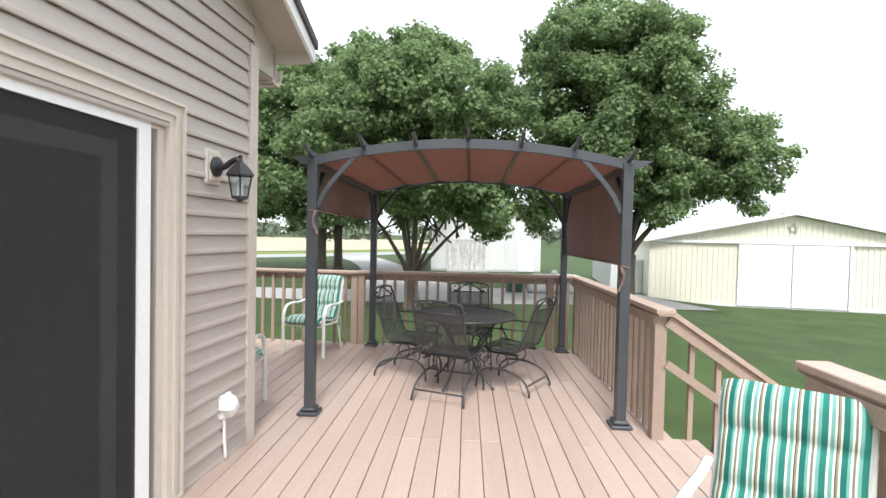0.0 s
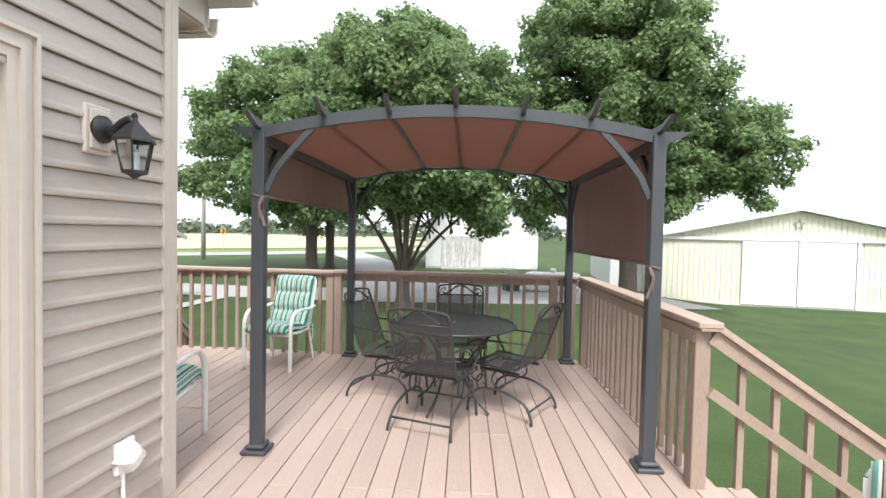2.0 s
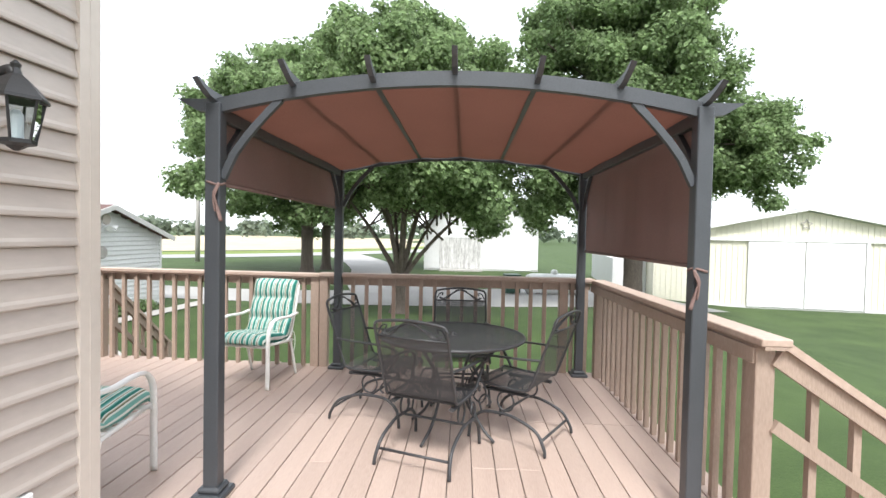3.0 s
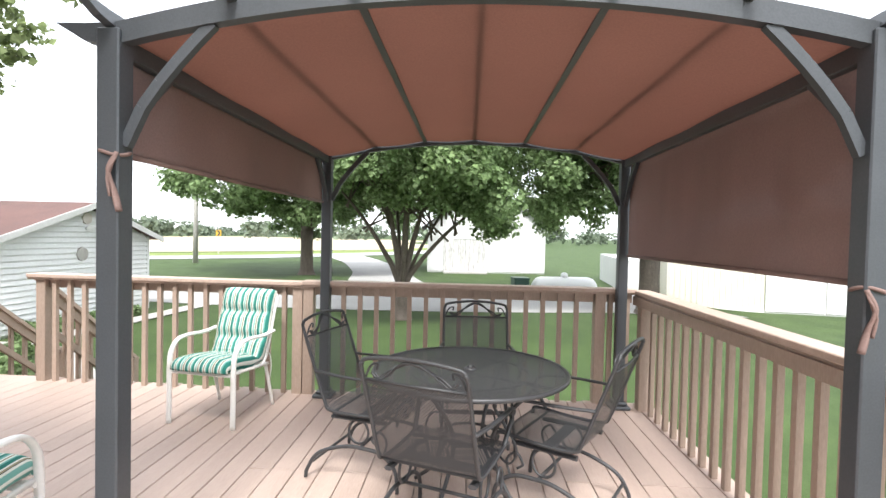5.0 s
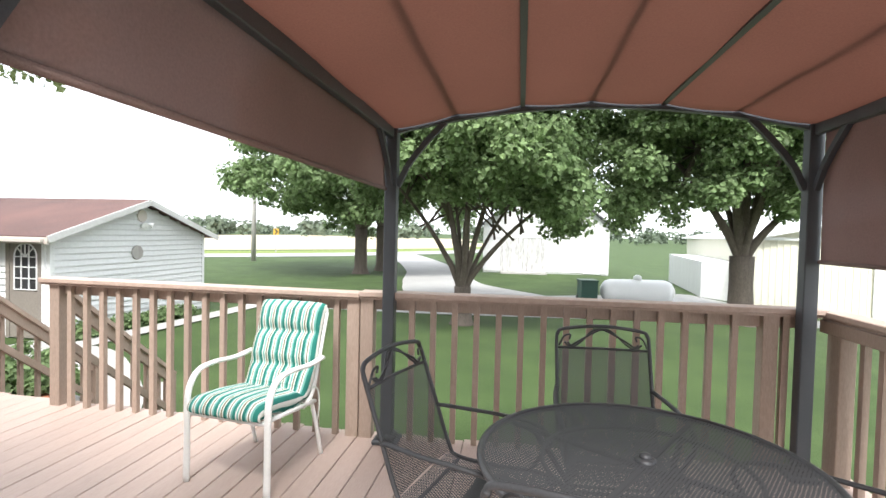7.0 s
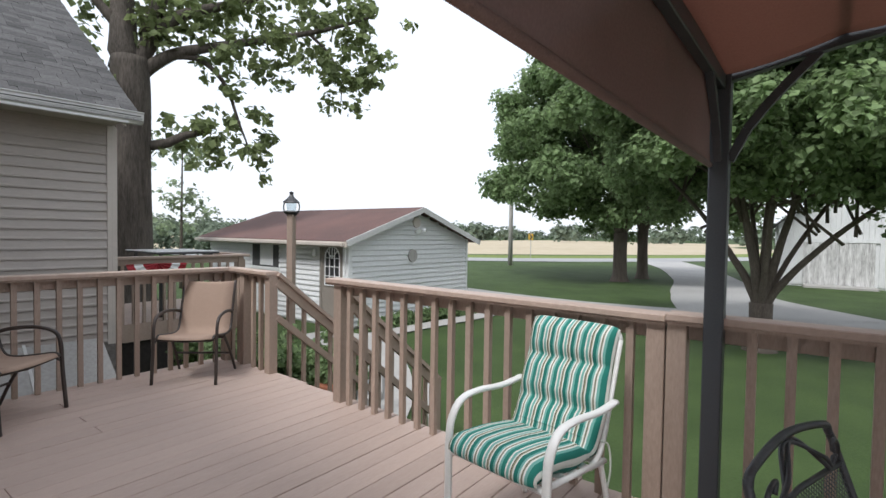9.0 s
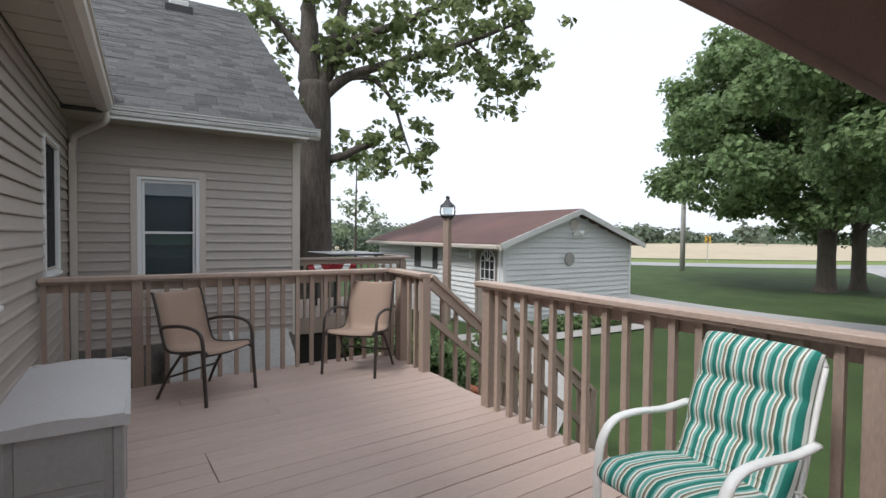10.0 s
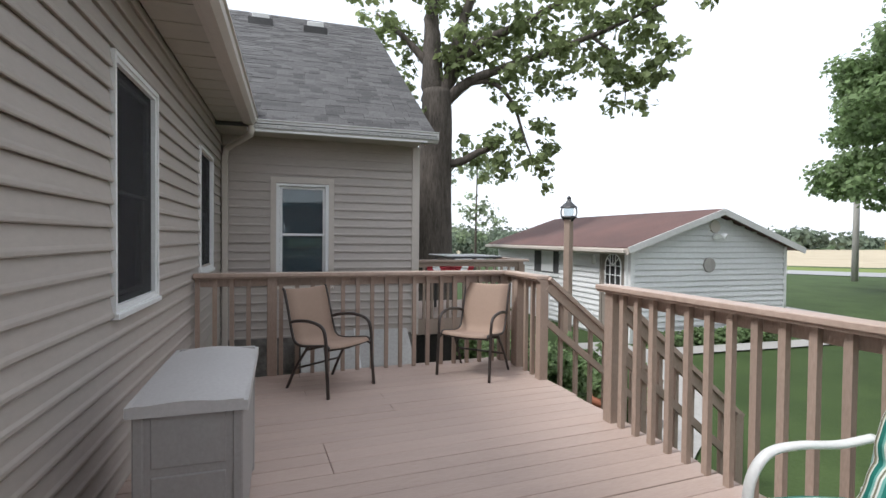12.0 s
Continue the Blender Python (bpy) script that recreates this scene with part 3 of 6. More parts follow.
part("bubble_lid", tube(bmesh.new(), [(0.03, 0, 0.0), (0.05, 0, 0.0), (0.085, 0, -0.005), (0.105, 0, -0.01)], [0.088, 0.085, 0.07, 0.04], 4), WHITE, outlet)
part("conduit", tube(bmesh.new(), smooth_path([(0.02, -0.01, -0.07), (0.025, -0.01, -0.2), (0.03, 0.0, -0.355)], 4), 0.011, 8), WHITE, outlet, smooth=True)

# ---- railings ----
RAILTOP = 0.985


def railing(label, a, b, posts, top=RAILTOP, out=1, drop=0.13, cap_over=(0.05, 0.05), spacing=0.146, skip=()):
    """A railing over the line from a to b. posts: distances along it. out: the side (of the way a to b, left is 1) on which the balusters stand."""
    a, b = Vector((*a, 0)), Vector((*b, 0))
    d = (b - a).normalized()
    L = (b - a).length
    yaw = math.degrees(math.atan2(d.y, d.x))
    r = thing("deck_railing", label, "railing", pose(a.x, a.y, 0, 0, 0, yaw))
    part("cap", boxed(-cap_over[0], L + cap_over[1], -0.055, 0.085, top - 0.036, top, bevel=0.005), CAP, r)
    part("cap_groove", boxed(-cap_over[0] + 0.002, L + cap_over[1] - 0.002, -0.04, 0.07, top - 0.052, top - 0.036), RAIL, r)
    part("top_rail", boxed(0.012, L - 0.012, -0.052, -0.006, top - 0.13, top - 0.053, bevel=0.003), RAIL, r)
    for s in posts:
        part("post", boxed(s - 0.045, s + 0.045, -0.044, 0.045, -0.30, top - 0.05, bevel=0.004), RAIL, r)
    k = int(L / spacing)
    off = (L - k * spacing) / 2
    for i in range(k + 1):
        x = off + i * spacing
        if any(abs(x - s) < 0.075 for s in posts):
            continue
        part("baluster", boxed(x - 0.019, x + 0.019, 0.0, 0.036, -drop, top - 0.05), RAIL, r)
    return r


BR0, BRM, BR1 = (-4.02, 6.64), (-1.48, 6.54), (1.42, 6.58)
railing("tan painted wooden railing behind the table", BR1, BRM, [0.30, 2.855], out=1, top=1.01, cap_over=(0.0, 0.0))
railing("tan painted wooden railing behind the armchair", BRM, BR0, [0.05, 2.495], out=1, top=1.0, cap_over=(0.004, 0.06))
railing("tan painted wooden railing along the lawn side", (1.50, 3.60), (1.50, 6.57), [0.16, 2.925], top=1.0, cap_over=(-0.02, 0.06)).matrix_world = pose(1.455, 6.57, 0, 0, 0, -90)
railing("tan painted wooden railing by the lawn steps", (1.50, -2.4), (1.50, 1.95), [0.045, 2.2, 4.30], top=1.01).matrix_world = pose(1.455, 1.95, 0, 0, 0, -90)
railing("tan painted wooden railing facing the wing", (-5.90, 6.80), (-6.11, 3.68), [0.045, 2.45], cap_over=(0.06, 0.0))
railing("short tan painted railing beside the steps", (-5.06, 6.75), (-5.90, 6.815), [0.045, 0.55], cap_over=(0.0, -0.035))


def stairs(label, m, width, n, rise, run):
    """Open wooden steps down along local +x from the deck edge at x = 0, y from 0 to width."""
    st = thing("deck_steps", label, "steps", m)
    for i in range(n):
        z = -rise * (i + 1)
        for k in range(2):
            part("tread", boxed(i * run + 0.14 * k, i * run + 0.14 * k + 0.134, -0.02, width + 0.02, z - 0.036, z, bevel=0.003), DECK, st)
        part("riser", boxed(i * run - 0.0, i * run + 0.02, 0.0, width, z + 0.0, z + rise - 0.04), RAIL, st)
    for y in (0.0, width - 0.04):
        part("stringer", slab(bmesh.new(), (0.0, y + 0.02, -0.20), (n * run, y + 0.02, -0.20 - n * rise), 0.04, 0.24), RAIL, st)
    return st


def stair_rail(label, m, length, fall, top, n, mid=0.47):
    """A sloping railing from local x = 0 down to x = length."""
    r = thing("stair_railing", label, "railing", m)
    f = fall / length
    part("cap", slab(bmesh.new(), (0.0, 0, top), (length, 0, top - fall), 0.09, 0.036), CAP, r)
    part("top_rail", slab(bmesh.new(), (0.0, -0.0, top - 0.075), (length, 0, top - fall - 0.075), 0.036, 0.085), RAIL, r)
    part("mid_rail", slab(bmesh.new(), (0.0, 0.0, top - mid), (length, 0, top - fall - mid), 0.036, 0.06), RAIL, r)
    for x in (length - 0.05,):
        part("post", boxed(x - 0.045, x + 0.045, -0.045, 0.045, max(-0.84, -f * x - 0.35), top - f * x - 0.01), RAIL, r)
    for i in range(1, n):
        x = length * i / n
        part("baluster", boxed(x - 0.018, x + 0.018, 0.018, 0.054, max(-f * x - 0.14, -0.83), top - f * x - 0.03), RAIL, r)
    return r


stairs("tan wooden steps down to the side lawn", pose(1.76, 2.0, 0), 1.55, 5, 0.17, 0.25)
stair_rail("sloping tan railing of the lawn steps", pose(1.50, 3.60, 0), 2.0, 1.34, 0.985, 10, 0.40)
stairs("tan wooden steps down to the garden path", pose(-4.10, 6.72, 0, 0, 0, 92), 0.92, 5, 0.17, 0.22)
stair_rail("sloping tan railing of the garden steps", pose(-4.06, 6.68, 0, 0, 0, 92), 1.45, 1.13, 0.95, 8, 0.42)
stair_rail("sloping tan railing of the garden steps", pose(-5.07, 6.79, 0, 0, 0, 92), 1.45, 1.13, 0.96, 8, 0.42)

# ---- pergola ----
PX, PY = 1.27, 1.30
P = pose(-0.012, 5.16, 0, 0, 0, -0.5)
perg = thing("pergola", "dark grey steel pergola with a brown sliding canopy", "pergola", P)
BEAMZ = 2.135


def arch(x):
    return BEAMZ + 0.155 * (1 - (x / PX) ** 2)


for sx in (-1, 1):
    for sy in (-1, 1):
        x, y = sx * PX, sy * PY
        post = part("post", boxed(x - 0.04, x + 0.04, y - 0.04, y + 0.04, 0.03, BEAMZ - 0.02, bevel=0.005), STEEL, perg)
        part("foot", boxed(x - 0.085, x + 0.085, y - 0.085, y + 0.085, 0.0, 0.03, bevel=0.008), STEEL, post)
        part("collar", boxed(x - 0.062, x + 0.062, y - 0.062, y + 0.062, 0.028, 0.062, bevel=0.012), STEEL, post)
        for ex, ey in ((-sx, 0), (0, -sy)):
            pts = [(x + ex * (0.04 + 0.31 * t) , y + ey * (0.04 + 0.31 * t), 1.72 + (0.42 if ex else 0.36) * (t ** 0.72)) for t in (0, 0.2, 0.4, 0.6, 0.8, 1)]
            bm = bmesh.new()
            for p, q in zip(pts, pts[1:]):
                slab(bm, p, q, 0.03, 0.036)
            part("brace", bm, STEEL, perg)
for sy in (-1, 1):
    bm = bmesh.new()
    n = 28
    rows = []
    for i in range(n + 1):
        x = -PX - 0.20 + (2 * PX + 0.40) * i / n
        z = arch(max(-PX, min(PX, x)))
        edge = min(1.0, (PX + 0.20 - abs(x)) / 0.13)
        lo, hi = z - 0.075 * (0.25 + 0.75 * edge) + 0.02 * (1 - edge), z - 0.0
        y = sy * (PY + 0.0)
        rows.append([(x, y - 0.022, lo), (x, y + 0.022, lo), (x, y + 0.022, hi), (x, y - 0.022, hi), (x, y - 0.022, lo)])
    sheet(bm, rows)
    bmesh.ops.remove_doubles(bm, verts=bm.verts[:], dist=0.0002)
    bmesh.ops.holes_fill(bm, edges=bm.edges[:])
    bmesh.ops.recalc_face_normals(bm, faces=bm.faces[:])
    part("arched_beam", bm, STEEL, perg)
for sx in (-1, 1):
    part("side_beam", boxed(sx * PX - 0.02, sx * PX + 0.02, -PY, PY, BEAMZ - 0.10, BEAMZ - 0.03, bevel=0.004), STEEL, perg)
for i in range(-3, 4):
    x = i * PX / 3
    z = arch(x) + 0.002
    bm = bmesh.new()
    tilt = x / PX * 0.28
    prof = [(-PY - 0.18, 0.068), (-PY - 0.15, 0.07), (-PY - 0.09, 0.042), (-PY - 0.03, 0.035), (PY + 0.03, 0.035), (PY + 0.09, 0.042), (PY + 0.15, 0.07), (PY + 0.18, 0.068),
            (PY + 0.15, 0.035), (PY + 0.09, -0.005), (PY + 0.03, -0.02), (-PY - 0.03, -0.02), (-PY - 0.09, -0.005), (-PY - 0.15, 0.035)]
    m = pose(x, 0, z - (0.03 if abs(i) == 1 else 0.0), 0, math.degrees(tilt), 0)
    prism(bm, prof, -0.014, 0.014, m)
    part("rafter", bm, STEEL, perg)
# canopy: hangs in shallow waves between the rafters, then drops at both sides
rows = []
for j in range(25):
    y = -PY + 0.03 + (2 * PY - 0.06) * j / 24
    row = []
    for i in range(-36, 37):
        x = i / 36 * PX * 0.992
        f = abs((x / (PX / 3)) % 1 - 0.5) * 2
        z = arch(x) - 0.035 - 0.018 * (1 - f ** 2) + 0.004 * math.sin(7 * y + 3 * x)
        row.append((x, y, z))
    rows.append(row)
part("canopy_cloth", sheet(bmesh.new(), rows, 0.003), CANOPY, perg, "brown woven canopy cloth", smooth=True)
for sx, bottom in ((-1, 1.70), (1, 1.30)):
    rows = []
    for k in range(15):
        z = BEAMZ - 0.03 - (BEAMZ - 0.03 - bottom) * k / 14
        row = []
        for j in range(31):
            y = -PY + 0.06 + (2 * PY - 0.12) * j / 30
            w = (0.014 * math.sin(9 * y + 1.3 * sx) + 0.006 * math.sin(23 * y)) * math.sin(math.pi * k / 14)
            row.append((sx * (PX + 0.03 - 0.045 * max(0, 1 - k)) + w, y, z))
        rows.append(row)
    part("side_drop", sheet(bmesh.new(), rows, 0.002), DROP, perg, "brown woven side drop", smooth=True)
    part("hem_bar", tube(bmesh.new(), [(sx * (PX + 0.03), -PY + 0.05, bottom), (sx * (PX + 0.03), PY - 0.05, bottom)], 0.012, 8), TIE, perg, smooth=True)
    zt = bottom - 0.01
    tie = part("tie_loop", tube(bmesh.new(), [(sx * PX + 0.046 * math.cos(a), -PY + 0.046 * math.sin(a), zt + 0.008 * math.sin(2 * a)) for a in [k * math.pi / 8 for k in range(16)]], 0.007, 6, closed=True), TIE, perg, smooth=True)
    part("tie_end", tube(bmesh.new(), smooth_path([(sx * PX - sx * 0.04, -PY - 0.045, zt), (sx * PX - sx * 0.02, -PY - 0.06, zt - 0.06), (sx * PX - sx * 0.035, -PY - 0.05, zt - 0.13), (sx * PX - sx * 0.06, -PY - 0.06, zt - 0.2)], 5), 0.008, 6, flat=1.6), TIE, perg, smooth=True)
    part("tie_end", tube(bmesh.new(), smooth_path([(sx * PX - sx * 0.04, -PY - 0.045, zt), (sx * PX - sx * 0.035, -PY - 0.06, zt - 0.04), (sx * PX - sx * 0.02, -PY - 0.062, zt - 0.09), (sx * PX - sx * 0.028, -PY - 0.06, zt - 0.15)], 5), 0.005, 6, flat=1.8), TIE, perg, smooth=True)
    for dy in (-1,):
        part("strap", tube(bmesh.new(), [(sx * (PX + 0.03), dy * (PY - 0.08), bottom), (sx * (PX + 0.02), dy * (PY - 0.04), zt)], 0.006, 6), TIE, perg)

# ---- furniture: mesh rocking chairs and table ----


def ironmesh(name, strand):
    """Expanded-metal mesh: fine diamond holes between dark strands."""
    m = bpy.data.materials.new(name)
    m.use_nodes = True
    n, l = m.node_tree.nodes, m.node_tree.links
    b = n["Principled BSDF"]
    b.inputs["Base Color"].default_value = (0.042, 0.042, 0.045, 1)
    b.inputs["Roughness"].default_value = 0.5
    co = n.new("ShaderNodeTexCoord")
    mp = n.new("ShaderNodeMapping")
    mp.inputs["Rotation"].default_value = (0, 0, radians(45))
    mp.inputs["Scale"].default_value = (95, 95, 95)
    l.new(co.outputs["UV"], mp.inputs["Vector"])
    sep = n.new("ShaderNodeSeparateXYZ")
    l.new(mp.outputs["Vector"], sep.inputs["Vector"])
    tops = []
    for ax in ("X", "Y"):
        fr = n.new("ShaderNodeMath")
        fr.operation = "FRACT"
        l.new(sep.outputs[ax], fr.inputs[0])
        gt = n.new("ShaderNodeMath")
        gt.operation = "GREATER_THAN"
        gt.inputs[1].default_value = strand
        l.new(fr.outputs[0], gt.inputs[0])
        tops.append(gt)
    mul = n.new("ShaderNodeMath")
    mul.operation = "MULTIPLY"
    l.new(tops[0].outputs[0], mul.inputs[0])
    l.new(tops[1].outputs[0], mul.inputs[1])
    tr, mx = n.new("ShaderNodeBsdfTransparent"), n.new("ShaderNodeMixShader")
    l.new(mul.outputs[0], mx.inputs["Fac"])
    l.new(b.outputs["BSDF"], mx.inputs[1])
    l.new(tr.outputs["BSDF"], mx.inputs[2])
    l.new(mx.outputs["Shader"], n["Material Output"].inputs["Surface"])
    return m


MESH = ironmesh("expanded_metal_mesh", 0.44)
MESH_TOP = ironmesh("fine_table_mesh", 0.66)


def uv_sheet(name, rows, parent, material, size=(1, 1)):
    """A thin panel with texture coordinates in metres along its two ways."""
    bm = bmesh.new()
    uv = bm.loops.layers.uv.new("uv")
    vs = [[bm.verts.new(p) for p in row] for row in rows]
    nr, nc = len(rows), len(rows[0])
    for i in range(nr - 1):
        for j in range(nc - 1):
            f = bm.faces.new((vs[i][j], vs[i][j + 1], vs[i + 1][j + 1], vs[i + 1][j]))
            for lp, (a, b) in zip(f.loops, ((i, j), (i, j + 1), (i + 1, j + 1), (i + 1, j))):
                lp[uv].uv = (b / (nc - 1) * size[0], a / (nr - 1) * size[1])
    return part(name, bm, material, parent, smooth=True)


table = thing("garden_table", "round black mesh-topped wrought-iron table", "table", pose(-0.02, 4.85, 0, 0, 0, 12))
TR = 0.515
rows = [[(r * math.cos(a), r * math.sin(a), 0.717) for a in [2 * math.pi * k / 48 for k in range(49)]] for r in (0.03, 0.15, 0.3, 0.42, TR)]
bm = bmesh.new()
uvl = bm.loops.layers.uv.new("uv")
ring = [[bm.verts.new(p) for p in row[:-1]] for row in rows]
for a, b in zip(ring, ring[1:]):
    for k in range(48):
        f = bm.faces.new((a[k], b[k], b[(k + 1) % 48], a[(k + 1) % 48]))
        for lp in f.loops:
            lp[uvl].uv = (lp.vert.co.x, lp.vert.co.y)
part("tabletop", bm, MESH_TOP, table, "black expanded-metal mesh top")
part("rim", tube(bmesh.new(), [(TR * math.cos(a), TR * math.sin(a), 0.712) for a in [2 * math.pi * k / 56 for k in range(56)]], 0.013, 8, closed=True), IRON, table, smooth=True)
part("apron_ring", tube(bmesh.new(), [(TR * 0.62 * math.cos(a), TR * 0.62 * math.sin(a), 0.70) for a in [2 * math.pi * k / 40 for k in range(40)]], 0.008, 6, closed=True), IRON, table, smooth=True)
part("umbrella_ring", tube(bmesh.new(), [(0, 0, 0.70), (0, 0, 0.722), (0, 0, 0.728)], [0.034, 0.034, 0.026], 14), IRON, table, smooth=True)
part("plug", tube(bmesh.new(), [(0, 0, 0.722), (0, 0, 0.738), (0, 0, 0.742)], [0.022, 0.018, 0.004], 10), IRON, table, smooth=True)
for k in range(4):
    a = math.pi / 4 + math.pi / 2 * k
    c, s = math.cos(a), math.sin(a)
    leg = part("leg", tube(bmesh.new(), smooth_path([(c * q, s * q, z) for q, z in ((0.40, 0.705), (0.30, 0.60), (0.17, 0.44), (0.15, 0.30), (0.24, 0.12), (0.36, 0.012))], 6), 0.011, 8), IRON, table, smooth=True)
    part("cross_bar", tube(bmesh.new(), [(0, 0, 0.695), (c * TR * 0.95, s * TR * 0.95, 0.703)], 0.009, 6), IRON, table)
    part("scroll", tube(bmesh.new(), smooth_path([(c * q, s * q, z) for q, z in ((0.17, 0.44), (0.25, 0.42), (0.29, 0.34), (0.25, 0.27), (0.19, 0.30), (0.21, 0.35))], 5), 0.006, 6), IRON, leg, smooth=True)
part("leg_ring", tube(bmesh.new(), [(0.16 * math.cos(a), 0.16 * math.sin(a), 0.36) for a in [2 * math.pi * k / 24 for k in range(24)]], 0.008, 6, closed=True), IRON, table, smooth=True)


def rocker():
    """A spring-base mesh chair, its seat facing local +y, standing on the floor at its origin."""
    c = thing("mesh_chair", "black wrought-iron spring chair with mesh seat and back", "chair", None, group="chairs round the table")
    W = 0.235
    sz = 0.415
    back = lambda t: (-0.215 - 0.17 * t, sz + 0.02 + 0.465 * t)   # y, z up the back
    # seat and back mesh
    seat_line = [(0.235, sz - 0.03), (0.215, sz + 0.005), (0.1, sz + 0.0), (-0.05, sz - 0.012), (-0.17, sz - 0.005), (-0.215, sz + 0.02)]
    rows = [[(x, y, z) for x in (-W, -W / 2, 0, W / 2, W)] for y, z in seat_line]
    uv_sheet("seat", rows, c, MESH, (0.47, 0.47))
    rows = [[(x, back(t)[0] - 0.012 * (1 - (x / W) ** 2), back(t)[1]) for x in (-W, -W / 2, 0, W / 2, W)] for t in (0, 0.25, 0.5, 0.83)]
    uv_sheet("back_panel", rows, c, MESH, (0.47, 0.48))
    for sx in (-1, 1):
        x = sx * (W + 0.004)
        p = [(x, 0.235, sz - 0.04), (x, 0.21, sz + 0.002), (x, 0.0, sz - 0.008), (x, -0.18, sz - 0.002), (x, -0.225, sz + 0.05), (x, *back(0.5)), (x, *back(0.92)), (x * 0.96, *back(1.0))]
        part("side_rail", tube(bmesh.new(), smooth_path(p, 6), 0.0095, 8), IRON, c, smooth=True)
        arm = smooth_path([(x, *back(0.42)), (x + sx * 0.025, -0.12, 0.625), (x + sx * 0.035, 0.06, 0.62), (x + sx * 0.03, 0.19, 0.60), (x + sx * 0.02, 0.235, 0.55), (x + sx * 0.01, 0.20, 0.49), (x, 0.15, sz)], 6)
        part("armrest", tube(bmesh.new(), arm, 0.0085, 8, flat=1.5), IRON, c, smooth=True)
        base = smooth_path([(x * 1.06, -0.335, 0.008), (x * 1.04, -0.325, 0.06), (x * 1.0, -0.26, 0.155), (x * 0.98, -0.10, 0.215), (x * 0.96, 0.02, 0.22), (x * 0.98, 0.14, 0.205), (x * 1.0, 0.225, 0.13), (x * 1.02, 0.245, 0.01)], 6)
        part("base_runner", tube(bmesh.new(), base, 0.011, 8), IRON, c, smooth=True)
        part("spring_loop", tube(bmesh.new(), [(x * 0.85, -0.02 + 0.062 * math.cos(a), 0.30 + 0.068 * math.sin(a)) for a in [2 * math.pi * k / 20 for k in range(20)]], 0.0075, 6, closed=True, up=(1, 0, 0)), IRON, c, smooth=True)
        part("spring_bar", tube(bmesh.new(), smooth_path([(x * 0.85, -0.19, 0.37), (x * 0.85, -0.02, 0.372), (x * 0.85, 0.15, 0.37)], 3), 0.012, 6, flat=1.8), IRON, c)
        part("scroll", tube(bmesh.new(), smooth_path([(x * 0.97, 0.15, 0.2), (x * 0.97, 0.17, 0.28), (x * 0.97, 0.12, 0.33), (x * 0.97, 0.08, 0.28), (x * 0.97, 0.11, 0.25)], 5), 0.007, 6), IRON, c, smooth=True)
    t1 = back(1.0)
    y1, z1 = t1
    part("top_rail", tube(bmesh.new(), smooth_path([(-W, y1 + 0.004, z1 - 0.012), (-W * 0.86, y1, z1 + 0.016), (0, y1 - 0.012, z1 + 0.035), (W * 0.86, y1, z1 + 0.016), (W, y1 + 0.004, z1 - 0.012)], 6), 0.0095, 8), IRON, c, smooth=True)
    y0, z0 = back(0.83)
    part("cross_rail", tube(bmesh.new(), [(-W, y0, z0), (0, y0 - 0.012, z0), (W, y0, z0)], 0.007, 6), IRON, c, smooth=True)
    for sx in (-1, 1):
        part("scroll_work", tube(bmesh.new(), smooth_path([(sx * W * 0.78, y0, z0 + 0.03), (sx * W * 0.66, y0, z0 + 0.008), (sx * W * 0.5, y0, z0 + 0.03), (sx * 0.02, y1 - 0.01, z1 + 0.02), (-sx * W * 0.45, y0, z0 + 0.05), (-sx * W * 0.72, y0, z0 + 0.012), (-sx * W * 0.85, y0, z0 + 0.03)], 6), 0.0055, 6), IRON, c, smooth=True)
        part("corner_scroll", tube(bmesh.new(), smooth_path([(sx * W * 0.97, y0, z0 + 0.01), (sx * W * 0.86, y0, z0 + 0.06), (sx * W * 0.72, y0, z0 + 0.07), (sx * W * 0.74, y0, z0 + 0.045)], 5), 0.0055, 6), IRON, c, smooth=True)
    for y, z in ((-0.30, 0.10), (0.0, 0.22)):
        part("stretcher", tube(bmesh.new(), [(-W * 1.0, y, z), (W * 1.0, y, z)], 0.009, 8), IRON, c, smooth=True)
    for y in (-0.17, 0.14):
        part("seat_bar", tube(bmesh.new(), [(-W, y, sz - 0.012), (W, y, sz - 0.012)], 0.008, 6), IRON, c)
    part("pivot_plate", boxed(-W * 0.85, W * 0.85, -0.05, 0.01, 0.362, 0.375), IRON, c)
    return c


def facing(x, y, dx, dy):
    """The pose at x, y of a chair whose seat faces the way dx, dy."""
    return pose(x, y, 0, 0, 0, math.degrees(math.atan2(dy, dx)) - 90)


ch = rocker()
ch.matrix_world = facing(-0.132, 4.505, 0.35, 0.936)
copy_thing(ch, facing(0.445, 4.85, -0.85, 0.52))
copy_thing(ch, facing(-0.57, 5.16, 0.96, -0.28))
copy_thing(ch, facing(0.04, 5.60, 0.03, -1.0))


# ---- white garden chairs with striped cushions ----


